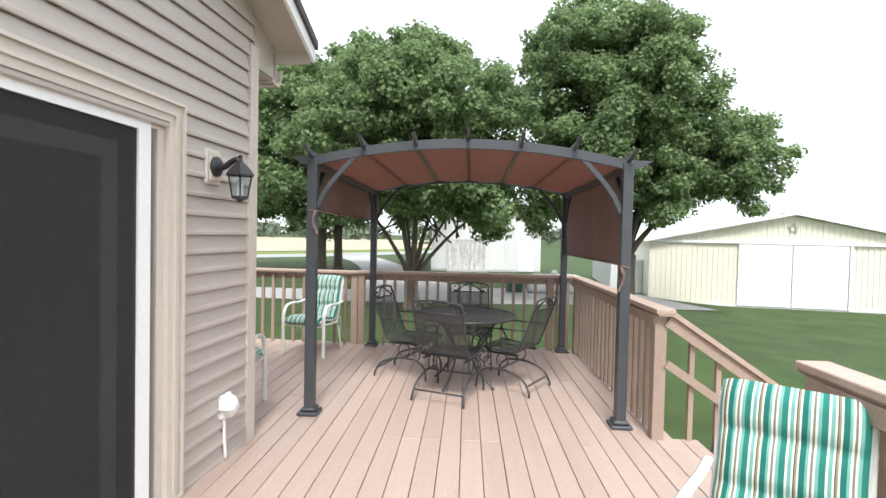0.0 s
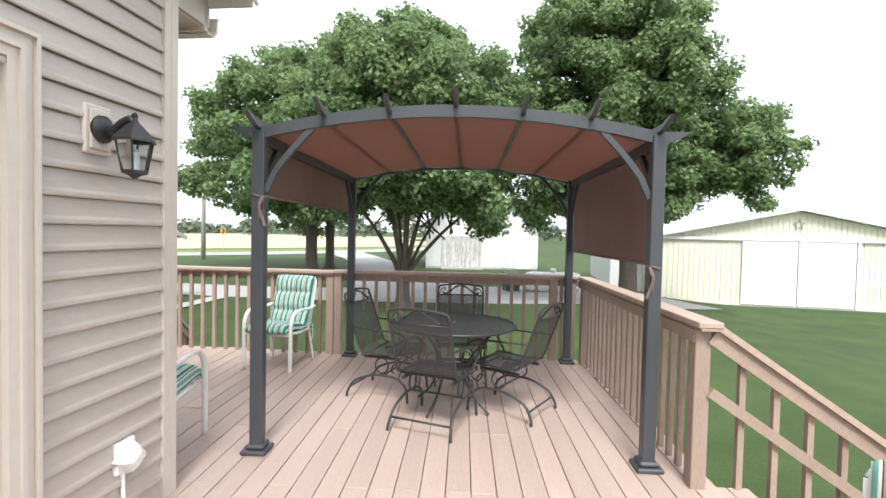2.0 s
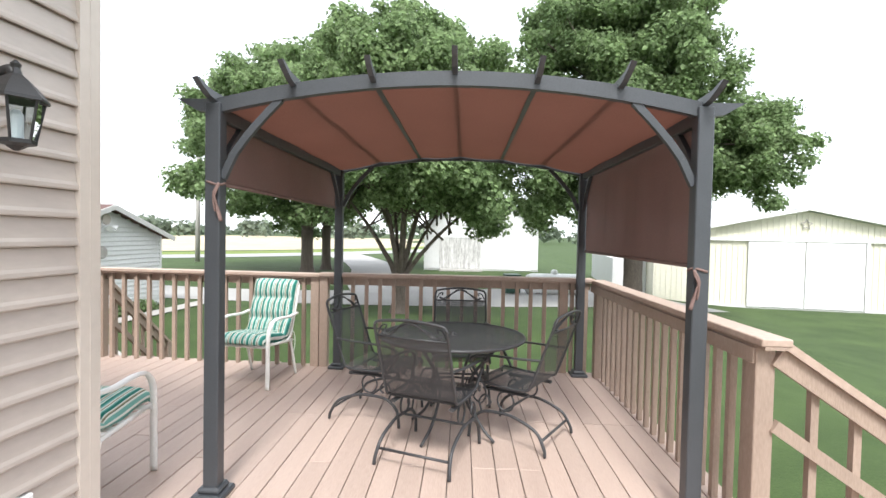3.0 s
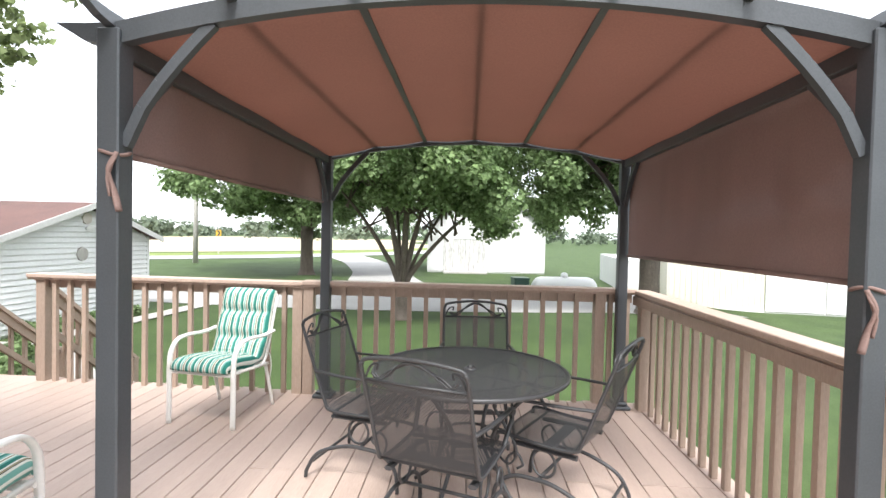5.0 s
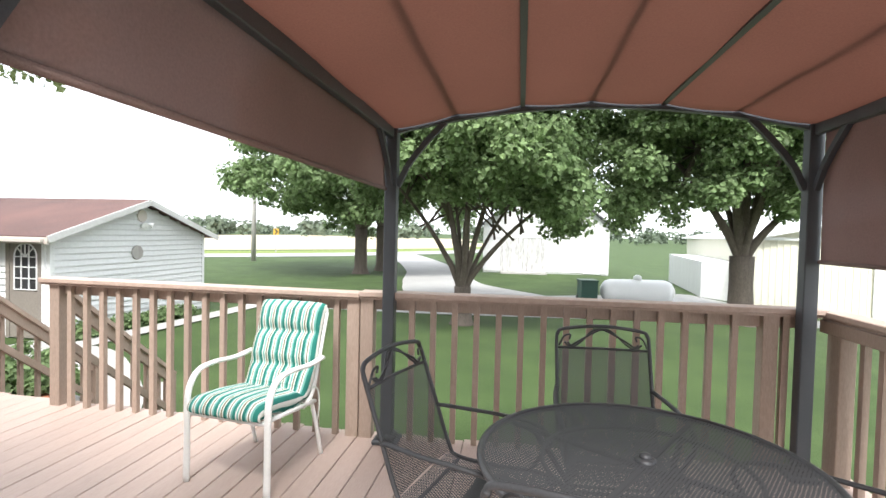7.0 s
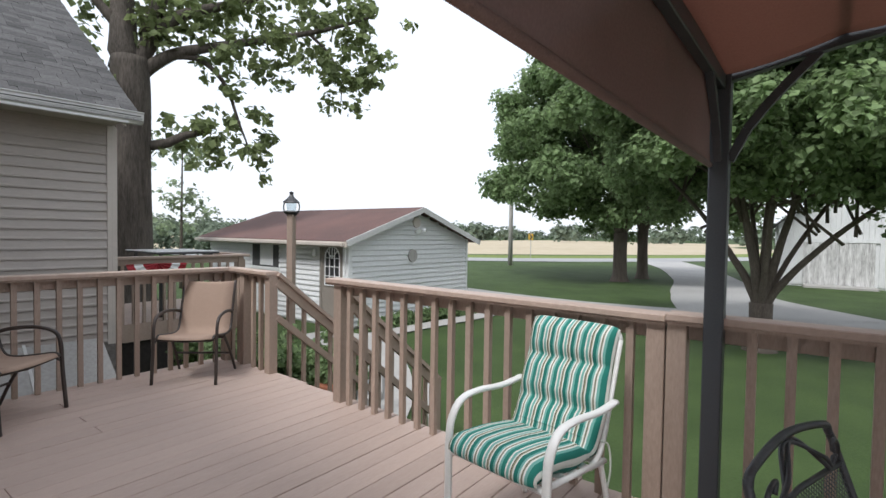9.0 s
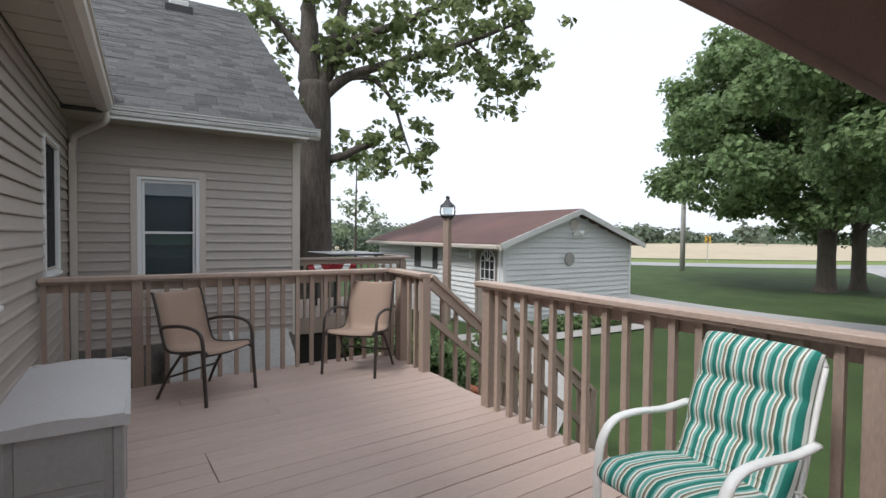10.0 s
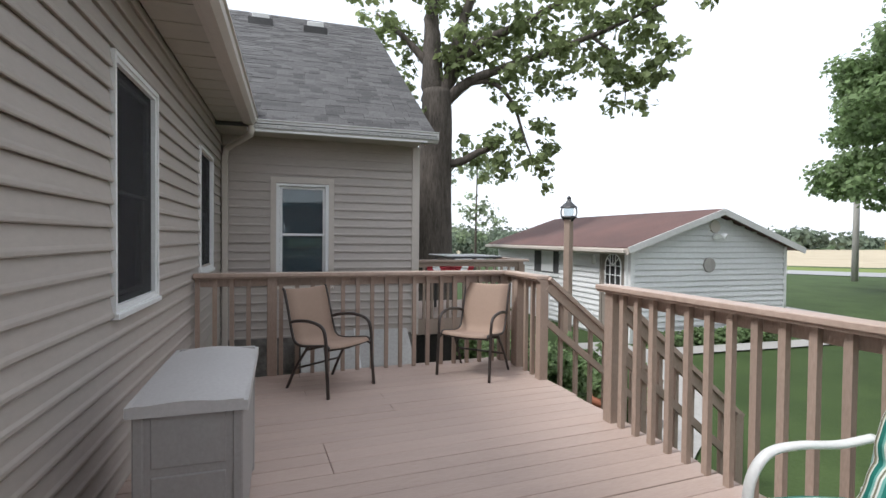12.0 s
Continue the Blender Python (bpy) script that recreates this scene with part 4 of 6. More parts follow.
def striped(name):
    """Striped cloth across the cushion, by its texture coordinate in metres."""
    m = bpy.data.materials.new(name)
    m.use_nodes = True
    n, l = m.node_tree.nodes, m.node_tree.links
    b = n["Principled BSDF"]
    b.inputs["Roughness"].default_value = 0.85
    b.inputs["Specular IOR Level"].default_value = 0.2
    co = n.new("ShaderNodeTexCoord")
    sep = n.new("ShaderNodeSeparateXYZ")
    l.new(co.outputs["UV"], sep.inputs["Vector"])
    mul = n.new("ShaderNodeMath")
    mul.operation = "MULTIPLY"
    mul.inputs[1].default_value = 1 / 0.118
    l.new(sep.outputs["X"], mul.inputs[0])
    fr = n.new("ShaderNodeMath")
    fr.operation = "FRACT"
    l.new(mul.outputs[0], fr.inputs[0])
    ramp = n.new("ShaderNodeValToRGB")
    ramp.color_ramp.interpolation = "CONSTANT"
    stops = [(0.0, (0.66, 0.68, 0.62)), (0.06, (0.03, 0.19, 0.15)), (0.22, (0.17, 0.38, 0.33)), (0.31, (0.68, 0.69, 0.64)), (0.37, (0.20, 0.19, 0.13)), (0.43, (0.66, 0.67, 0.61)), (0.49, (0.17, 0.38, 0.33)),
             (0.56, (0.022, 0.155, 0.125)), (0.71, (0.66, 0.68, 0.62)), (0.76, (0.27, 0.25, 0.16)), (0.82, (0.05, 0.05, 0.045)), (0.845, (0.64, 0.65, 0.58)), (0.90, (0.17, 0.37, 0.32))]
    el = ramp.color_ramp.elements
    el[0].position, el[0].color = 0.0, (*stops[0][1], 1)
    el[1].position, el[1].color = stops[1][0], (*stops[1][1], 1)
    for p, c in stops[2:]:
        e = el.new(p)
        e.color = (*c, 1)
    l.new(fr.outputs[0], ramp.inputs["Fac"])
    no = n.new("ShaderNodeTexNoise")
    no.inputs["Scale"].default_value = 9
    l.new(co.outputs["Object"], no.inputs["Vector"])
    hsv = n.new("ShaderNodeHueSaturation")
    rng = n.new("ShaderNodeMapRange")
    rng.inputs["To Min"].default_value, rng.inputs["To Max"].default_value = 0.86, 1.1
    l.new(no.outputs["Fac"], rng.inputs["Value"])
    l.new(rng.outputs["Result"], hsv.inputs["Value"])
    l.new(ramp.outputs["Color"], hsv.inputs["Color"])
    l.new(hsv.outputs["Color"], b.inputs["Base Color"])
    bp = n.new("ShaderNodeBump")
    bp.inputs["Strength"].default_value = 0.3
    wv = n.new("ShaderNodeTexNoise")
    wv.inputs["Scale"].default_value = 180
    l.new(co.outputs["Object"], wv.inputs["Vector"])
    l.new(wv.outputs["Fac"], bp.inputs["Height"])
    bp.inputs["Distance"].default_value = 0.003
    l.new(bp.outputs["Normal"], b.inputs["Normal"])
    return m


STRIPE = striped("green_striped_cloth")


def cushion(name, spine, width, thick, parent, seams=(), seed=0):
    """A padded cushion along a line of (y, z), with cross seams at fractions of its length, in one closed mesh with cloth coordinates."""
    g = random.Random(seed)
    line = smooth_path([(0, y, z) for y, z in spine], 10)
    L = [0.0]
    for a, b in zip(line, line[1:]):
        L.append(L[-1] + (b - a).length)
    nx = 27
    bm = bmesh.new()
    uv = bm.loops.layers.uv.new("uv")
    top, bot = [], []
    for i, p in enumerate(line):
        d = (line[min(i + 1, len(line) - 1)] - line[max(i - 1, 0)]).normalized()
        nrm = Vector((0, -d.z, d.y))
        s = L[i] / L[-1]
        puff = min(1.0, min(s, 1 - s) / 0.05) ** 0.5
        for q in seams:
            puff *= 0.28 + 0.72 * min(1.0, (abs(s - q) / 0.055)) ** 0.6
        tr, br = [], []
        for j in range(nx):
            u = j / (nx - 1) * 2 - 1
            e = max(0.0, 1 - abs(u) ** 5) ** 0.5
            wob = 0.011 * math.sin(7 * u + 13 * s + seed) + 0.007 * math.sin(19 * u - 31 * s + seed) + 0.005 * math.sin(41 * u + 17 * s) + g.uniform(-0.002, 0.002)
            for q in seams:
                wob += 0.016 * math.exp(-((s - q) / 0.05) ** 2) * math.sin(13 * u + 5 * q * 10 + seed)
            wob += 0.010 * math.exp(-((s - 0.34) / 0.12) ** 2) * math.sin(29 * s + 3 * u + seed)
            x = u * width / 2 * (1.0 + 0.012 * math.sin(17 * s + seed))
            tr.append(bm.verts.new(Vector((x, p.y, p.z)) + nrm * (thick * 0.5 * puff * e + wob * e * 0.8)))
            br.append(bm.verts.new(Vector((x, p.y, p.z)) - nrm * (thick * 0.5 * puff * e + 0.004)))
        top.append(tr)
        bot.append(br)

    def quad(vs, uvs):
        f = bm.faces.new(vs)
        for lp, q in zip(f.loops, uvs):
            lp[uv].uv = q

    X = lambda j: j / (nx - 1) * width
    n = len(line)
    for i in range(n - 1):
        for j in range(nx - 1):
            q = [(X(j), L[i]), (X(j + 1), L[i]), (X(j + 1), L[i + 1]), (X(j), L[i + 1])]
            quad((top[i][j], top[i][j + 1], top[i + 1][j + 1], top[i + 1][j]), q)
            quad((bot[i + 1][j], bot[i + 1][j + 1], bot[i][j + 1], bot[i][j]), [q[3], q[2], q[1], q[0]])
        quad((top[i + 1][0], bot[i + 1][0], bot[i][0], top[i][0]), [(0, L[i + 1])] * 4)
        quad((top[i][-1], bot[i][-1], bot[i + 1][-1], top[i + 1][-1]), [(width, L[i])] * 4)
    for j in range(nx - 1):
        quad((top[0][j + 1], top[0][j], bot[0][j], bot[0][j + 1]), [(X(j), 0)] * 4)
        quad((top[-1][j], top[-1][j + 1], bot[-1][j + 1], bot[-1][j]), [(X(j), L[-1])] * 4)
    bmesh.ops.recalc_face_normals(bm, faces=bm.faces[:])
    return part(name, bm, STRIPE, parent, smooth=True)


def white_chair(seed):
    """White metal armchair; its seat faces local +y."""
    c = thing("garden_armchair", "white metal garden armchair", "chair", None, group="white garden armchairs")
    W = 0.265
    for sx in (-1, 1):
        x = sx * W
        p = smooth_path([(x, 0.265, 0.0), (x, 0.262, 0.25), (x, 0.262, 0.42), (x, 0.245, 0.53), (x, 0.18, 0.605), (x, 0.06, 0.622), (x, -0.12, 0.612), (x * 1.0, -0.27, 0.625)], 7)
        part("front_leg_and_arm", tube(bmesh.new(), p, 0.021, 10, flat=0.62, up=(1, 0, 0)), CHAIRFRAME, c, "white flat-tube leg bent into an armrest", smooth=True)
        part("rear_leg", tube(bmesh.new(), smooth_path([(x * 0.93, -0.30, 0.0), (x * 0.93, -0.24, 0.2), (x * 0.92, -0.18, 0.38)], 5), 0.0125, 8), CHAIRFRAME, c, smooth=True)
        part("back_upright", tube(bmesh.new(), smooth_path([(x * 0.9, -0.10, 0.36), (x * 0.9, -0.20, 0.42), (x * 0.9, -0.275, 0.62), (x * 0.9, -0.36, 0.89)], 5), 0.0125, 8), CHAIRFRAME, c, smooth=True)
        part("seat_rail", tube(bmesh.new(), [(x * 0.95, 0.25, 0.40), (x * 0.93, -0.22, 0.365)], 0.013, 8), CHAIRFRAME, c, smooth=True)
    part("top_rail", tube(bmesh.new(), smooth_path([(-W * 0.9, -0.36, 0.89), (-W * 0.75, -0.37, 0.925), (0, -0.375, 0.935), (W * 0.75, -0.37, 0.925), (W * 0.9, -0.36, 0.89)], 5), 0.0125, 8), CHAIRFRAME, c, smooth=True)
    part("front_rail", tube(bmesh.new(), [(-W, 0.25, 0.385), (W, 0.25, 0.385)], 0.014, 8, flat=1.3), CHAIRFRAME, c)
    part("rear_rail", tube(bmesh.new(), [(-W * 0.93, -0.21, 0.365), (W * 0.93, -0.21, 0.365)], 0.012, 8), CHAIRFRAME, c)
    for k in range(5):
        y = 0.2 - 0.09 * k
        part("seat_strap", boxed(-W * 0.94, W * 0.94, y - 0.025, y + 0.025, 0.395 - 0.006 * k, 0.40 - 0.006 * k), CHAIRFRAME, c)
    return c


def seat_cushion(m, seed):
    c = thing("striped_cushion", "green and white striped tufted cushion on a garden armchair", "cushion", None, group="striped cushions")
    cushion("pad", [(0.285, 0.405), (0.27, 0.44), (0.12, 0.437), (-0.05, 0.415), (-0.155, 0.42), (-0.205, 0.48), (-0.25, 0.62), (-0.30, 0.78), (-0.345, 0.915), (-0.36, 0.935)], 0.475, 0.115, c, seams=(0.42, 0.62, 0.82), seed=seed)
    for sx in (-1, 1):
        part("tie_cord", tube(bmesh.new(), smooth_path([(sx * 0.235, -0.19, 0.46), (sx * 0.262, -0.22, 0.44), (sx * 0.268, -0.235, 0.34), (sx * 0.258, -0.23, 0.24)], 5), 0.0045, 6), STRIPE, c, smooth=True)
    c.matrix_world = m
    return c


wc = white_chair(1)
spots = [facing(-1.92, 5.95, -0.16, -0.987), facing(-2.03, 3.835, -0.05, 1.0), facing(1.04, 1.49, -0.6, -0.8)]
wc.matrix_world = spots[0]
for s in spots[1:]:
    copy_thing(wc, s)
for k, s in enumerate(spots):
    seat_cushion(s, 3 + k)


# ---- brown sling chairs ----


def sling_chair():
    c = thing("sling_chair", "tan sling-seat patio chair with bronze metal frame", "chair", None, group="tan sling chairs")
    W = 0.235
    prof = [(0.235, 0.40), (0.20, 0.425), (0.05, 0.405), (-0.10, 0.39), (-0.19, 0.41), (-0.235, 0.50), (-0.285, 0.68), (-0.335, 0.84), (-0.355, 0.865)]
    line = smooth_path([(0, y, z) for y, z in prof], 5)
    rows = [[(x, p.y, p.z - 0.012 * (1 - (x / W) ** 2)) for x in (-W, -W * 0.5, 0, W * 0.5, W)] for p in line]
    part("sling", sheet(bmesh.new(), rows, 0.003), SLING, c, "tan woven sling", smooth=True)
    for sx in (-1, 1):
        x = sx * (W + 0.008)
        part("sling_rail", tube(bmesh.new(), [(x, p.y, p.z) for p in line], 0.012, 8), BROWNFRAME, c, smooth=True)
        part("front_leg_and_arm", tube(bmesh.new(), smooth_path([(x * 1.13, 0.26, 0.0), (x * 1.12, 0.235, 0.3), (x * 1.12, 0.22, 0.50), (x * 1.12, 0.17, 0.585), (x * 1.12, 0.02, 0.615), (x * 1.08, -0.16, 0.60), (x, -0.255, 0.575)], 6), 0.0145, 8), BROWNFRAME, c, "bronze leg bent into an armrest", smooth=True)
        part("rear_leg", tube(bmesh.new(), smooth_path([(x * 1.1, -0.27, 0.0), (x * 1.06, -0.16, 0.2), (x * 1.0, -0.02, 0.395)], 5), 0.0125, 8), BROWNFRAME, c, smooth=True)
        part("arm_brace", tube(bmesh.new(), [(x * 1.12, 0.225, 0.36), (x, 0.18, 0.405)], 0.010, 8), BROWNFRAME, c)
    part("cross_bar", tube(bmesh.new(), [(-W, 0.19, 0.385), (0, 0.21, 0.375), (W, 0.19, 0.385)], 0.011, 8), BROWNFRAME, c)
    part("rear_bar", tube(bmesh.new(), [(-W, -0.05, 0.36), (W, -0.05, 0.36)], 0.011, 8), BROWNFRAME, c)
    part("stretcher", tube(bmesh.new(), [(-W * 1.07, -0.17, 0.185), (W * 1.07, -0.17, 0.185)], 0.010, 8), BROWNFRAME, c)
    return c


def by_front_feet(a, b, depth=0.26):
    """The pose of a chair whose two front feet stand at a and b (its left and right)."""
    a, b = Vector(a), Vector(b)
    side = (b - a).normalized()
    f = Vector((-side.y, side.x))
    o = (a + b) / 2 - f * depth
    return facing(o.x, o.y, f.x, f.y)


sc = sling_chair()
sc.matrix_world = by_front_feet((-5.45, 5.20), (-5.15, 4.765))
copy_thing(sc, by_front_feet((-5.15, 6.21), (-5.545, 5.865)))

# ---- resin storage box ----
bxo = thing("storage_box", "grey resin deck storage box with a pale lid", "storage box", pose(-3.6, 3.97, 0, 0, 0, -3.0) @ Matrix.Diagonal((1, 0.86, 1.06, 1)))
part("front_panel", boxed(-0.455, 0.455, 0.185, 0.215, 0.04, 0.635, bevel=0.006), PLASTIC, bxo)
part("back_panel", boxed(-0.455, 0.455, -0.215, -0.185, 0.04, 0.635, bevel=0.006), PLASTIC, bxo)
for sx in (-1, 1):
    s = part("side_panel", boxed(sx * 0.455 - 0.012, sx * 0.455 + 0.012, -0.185, 0.185, 0.04, 0.635), PLASTIC, bxo)
    for a, b in ((0.05, 0.20), (0.225, 0.40), (0.43, 0.62)):
        part("recessed_panel", boxed(sx * 0.468 - 0.006, sx * 0.468 + 0.006, -0.15, 0.15, a, b, bevel=0.004), PLASTIC, s)
    for sy in (-1, 1):
        part("corner_post", boxed(sx * 0.455 - 0.02, sx * 0.455 + 0.02, sy * 0.2 - 0.022, sy * 0.2 + 0.022, 0.0, 0.64, bevel=0.006), PLASTIC, bxo)
bm = bmesh.new()
rows = []
for i in range(9):
    y = -0.245 + 0.49 * i / 8
    z = 0.682 - 0.02 * ((y) / 0.245) ** 2 + (0.0 if y < 0 else -0.008 * (y / 0.245))
    rows.append([(x, y, z - 0.012 * (abs(x) / 0.49) ** 4) for x in (-0.49, -0.35, -0.15, 0.15, 0.35, 0.49)])
part("lid", sheet(bm, rows, 0.02), PLASTIC_LID, bxo, "pale grey domed lid", smooth=True)
part("lid_rim", box(box(box(boxed(-0.49, 0.49, 0.225, 0.245, 0.615, 0.655), -0.49, 0.49, -0.245, -0.225, 0.62, 0.66), -0.49, -0.472, -0.225, 0.225, 0.62, 0.662), 0.472, 0.49, -0.225, 0.225, 0.62, 0.662), PLASTIC_LID, bxo)
part("base", boxed(-0.44, 0.44, -0.19, 0.19, 0.02, 0.05), PLASTIC, bxo)

# ---- trees ----


def crown(name, clumps, count, leaf, material, parent=None, seed=1, hang=0.0):
    """Leaves as folded blades in clumps (x, y, z, radius, flatness). One mesh."""
    g = np.random.default_rng(seed)
    c = np.array(clumps, float)
    pick = g.choice(len(c), count, p=(c[:, 3] ** 2) / (c[:, 3] ** 2).sum())
    d = g.normal(size=(count, 3))
    d /= np.linalg.norm(d, axis=1, keepdims=True)
    r = g.random(count) ** 0.55
    pos = c[pick, :3] + d * (c[pick, 3] * r)[:, None] * np.stack([np.ones(count), np.ones(count), c[pick, 4]], 1)
    nrm = 0.75 * d + g.normal(size=(count, 3)) * 0.55 + np.array([0, 0, 0.55])
    nrm /= np.linalg.norm(nrm, axis=1, keepdims=True)
    ax = np.cross(nrm, g.normal(size=(count, 3)) + np.array([0, 0, -hang]))
    ax /= np.linalg.norm(ax, axis=1, keepdims=True)
    ay = np.cross(nrm, ax)
    s = leaf * (0.6 + 0.8 * g.random(count))[:, None]
    tip, base = pos + ay * s * 0.62, pos - ay * s * 0.5
    l = pos + ax * s * 0.5 + nrm * s * 0.14 + ay * s * 0.08
    rr = pos - ax * s * 0.5 + nrm * s * 0.14 + ay * s * 0.08
    v = np.stack([base, l, tip, rr], 1).reshape(-1, 3)
    i = np.arange(count) * 4
    f = np.stack([np.stack([i, i + 1, i + 2], 1), np.stack([i, i + 2, i + 3], 1)], 1).reshape(-1, 3)
    me = bpy.data.meshes.new(name)
    me.from_pydata(v.tolist(), [], f.tolist())
    me.materials.append(material)
    ob = new(name, me)
    if parent is not None:
        ob.parent = parent
    return ob


def clumps_in(centre, radii, n, size, seed, low=-1.0, shell=0.55, flat=0.55, lobes=7, spread=(0.72, 1.12)):
    """Clump places in an uneven crown made of several lobes round the centre."""
    g = np.random.default_rng(seed)
    cx, cy, cz = centre
    rx, ry, rz = radii
    out = []
    amp = g.uniform(*spread, (lobes, lobes))
    while len(out) < n:
        d = g.normal(size=3)
        d /= np.linalg.norm(d)
        if d[2] < low:
            continue
        a = (math.atan2(d[1], d[0]) / (2 * math.pi) + 0.5) * lobes
        b = (d[2] + 1) / 2 * (lobes - 1)
        k = amp[int(a) % lobes, int(b) % lobes]
        r = (shell + (1 - shell) * g.random() ** 0.6) * k
        out.append((cx + d[0] * rx * r, cy + d[1] * ry * r, cz + d[2] * rz * r, size * g.uniform(0.6, 1.25), flat))
    return out


def limb(parent, path, r0, r1, material, name="limb", sides=9):
    pts = smooth_path(path, 5)
    k = len(pts)
    g = random.Random(k * 7 + int(abs(path[0][0]) * 100))
    pts = [p + Vector((g.uniform(-1, 1), g.uniform(-1, 1), 0)) * r1 * 0.25 for p in pts]
    rad = [r0 + (r1 - r0) * (i / (k - 1)) ** 0.8 for i in range(k)]
    return part(name, tube(bmesh.new(), pts, rad, sides), material, parent, smooth=True)


def maple(label, x, y, trunk_h, r, clumps, leaves, leaf, seed, stems, bark=BARK, leafmat=LEAF):
    z = land(x, y)
    t = thing("maple_tree", label, "tree", None)
    g = random.Random(seed)
    part("trunk", tube(bmesh.new(), [(x, y, z - 0.1), (x, y, z + 0.05), (x + 0.01, y, z + 0.35), (x, y, z + trunk_h * 0.6), (x, y, z + trunk_h)], [r * 1.9, r * 1.45, r * 1.1, r, r * 1.05], 14), bark, t, smooth=True)
    top = (x, y, z + trunk_h - 0.15)
    for dx, dy, dz, rr in stems:
        limb(t, [top, (x + dx * 0.16, y + dy * 0.16, z + trunk_h + dz * 0.2), (x + dx * 0.5, y + dy * 0.5, z + trunk_h + dz * 0.58), (x + dx, y + dy, z + trunk_h + dz)], r * rr, r * 0.12, bark)
    for c in clumps[::14]:
        dx, dy, dz, rr = stems[g.randrange(len(stems))]
        s = g.uniform(0.35, 0.8)
        a = (x + dx * s, y + dy * s, z + trunk_h + dz * s * 0.95)
        limb(t, [a, tuple((a[i] * 0.55 + c[i] * 0.45) + (0.15 if i == 2 else 0) for i in range(3)), c[:3]], r * 0.16, 0.012, bark, "branch", 6)
    crown("crown", clumps, leaves, leaf, leafmat, t, seed)
    return t


STEMS = [(-2.2, 0.3, 3.0, 0.55), (-1.0, -0.5, 4.6, 0.62), (0.3, 0.4, 5.6, 0.7), (1.3, 0.2, 4.3, 0.58), (2.6, -0.3, 2.6, 0.5), (0.4, -1.8, 3.2, 0.42), (-0.6, 1.9, 3.4, 0.42), (1.9, 1.4, 3.2, 0.36)]
mc = (-1.75, 15.6)
maple("many-stemmed green maple on the lawn behind the deck", *mc, 0.95, 0.2,
      clumps_in((mc[0] - 0.1, mc[1], 4.5), (3.8, 3.8, 3.6), 560, 0.5, 3, low=-0.8, shell=0.3, flat=0.72), 150000, 0.105, 3, STEMS)
mr = (5.8, 18.2)
maple("tall full green maple beside the barn", *mr, 1.9, 0.30,
      clumps_in((mr[0] - 0.9, mr[1], 5.6), (4.0, 4.3, 5.7), 620, 0.55, 8, low=-0.8, shell=0.32, flat=0.72, spread=(0.72, 1.02))
      + clumps_in((mr[0] + 2.9, mr[1] - 0.3, 4.3), (2.5, 2.2, 2.2), 130, 0.52, 9, low=-0.8, shell=0.3, flat=0.72, spread=(0.8, 1.0)), 210000, 0.112, 8, [(a * 1.25, b * 1.25, c * 1.25, d) for a, b, c, d in STEMS])
mf = (-8.7, 29.0)
maple("broad green maple far out on the lawn", *mf, 2.4, 0.32,
      clumps_in((mf[0] - 0.3, mf[1], 6.6), (7.1, 5.8, 6.2), 420, 0.95, 12, low=-0.85), 90000, 0.19, 12, [(a * 1.7, b * 1.4, c * 1.35, d) for a, b, c, d in STEMS])
maple("green maple standing behind another one", -8.3, 31.5, 2.6, 0.26,
      clumps_in((-7.6, 32.0, 6.2), (6.0, 5.0, 5.4), 200, 0.95, 14, low=-0.85), 32000, 0.2, 14, [(a * 1.5, b * 1.3, c * 1.2, d) for a, b, c, d in STEMS])

# old tree with furrowed bark beside the wing
ok = (-15.2, 9.3)
oz = GROUND
oak = thing("old_tree", "old tree with furrowed grey bark and drooping leafy boughs", "tree", None)
part("trunk", tube(bmesh.new(), smooth_path([(ok[0], ok[1], oz - 0.1), (ok[0], ok[1], oz + 0.3), (ok[0] + 0.02, ok[1], oz + 1.5), (ok[0] + 0.05, ok[1], oz + 3.5), (ok[0] + 0.1, ok[1] + 0.05, oz + 5.6), (ok[0] + 0.1, ok[1] + 0.05, oz + 6.6)], 5),
                   [0.84 - 0.02 * i if i < 6 else 0.66 - 0.013 * (i - 6) for i in range(26)], 18), OAKBARK, oak, smooth=True)
R_ = Vector((0.376, 0.926, 0))
F_ = Vector((-0.926, 0.376, 0))


def on_oak(r, z, f=0.0):
    v = Vector((ok[0], ok[1], 0)) + R_ * r + F_ * f
    return (v.x, v.y, z)


boughs = [
    ([(0.0, 5.0, 0), (0.5, 6.2, 0), (1.2, 7.0, -0.2), (2.6, 7.6, -0.5), (4.2, 8.4, -0.8)], 0.30, 0.05),
    ([(0.2, 5.3, 0), (1.0, 5.95, -0.2), (2.0, 6.25, -0.6), (3.6, 6.7, -1.0), (5.0, 7.2, -1.2), (6.4, 7.9, -1.2)], 0.20, 0.03),
    ([(1.0, 5.95, -0.2), (1.7, 5.9, -0.4), (2.3, 5.3, -0.5), (2.6, 4.4, -0.6), (2.9, 3.6, -0.6)], 0.10, 0.02),
    ([(0.2, 3.55, 0), (0.8, 3.6, -0.2), (1.4, 3.9, -0.3), (1.9, 4.05, -0.4)], 0.16, 0.08),
    ([(0.0, 5.5, 0), (-0.1, 7.5, 0.2), (0.0, 10.0, 0.3)], 0.40, 0.15),
    ([(-0.1, 6.5, 0.1), (-0.9, 7.4, 0.2), (-1.8, 8.2, 0.3)], 0.16, 0.04),
    ([(0.5, 6.4, 0), (0.9, 8.0, 0.1), (1.6, 10.0, 0.2)], 0.26, 0.08),
    ([(4.4, 6.95, -1.1), (5.0, 6.4, -1.2), (5.3, 5.6, -1.2), (5.3, 5.0, -1.2)], 0.05, 0.01),
]
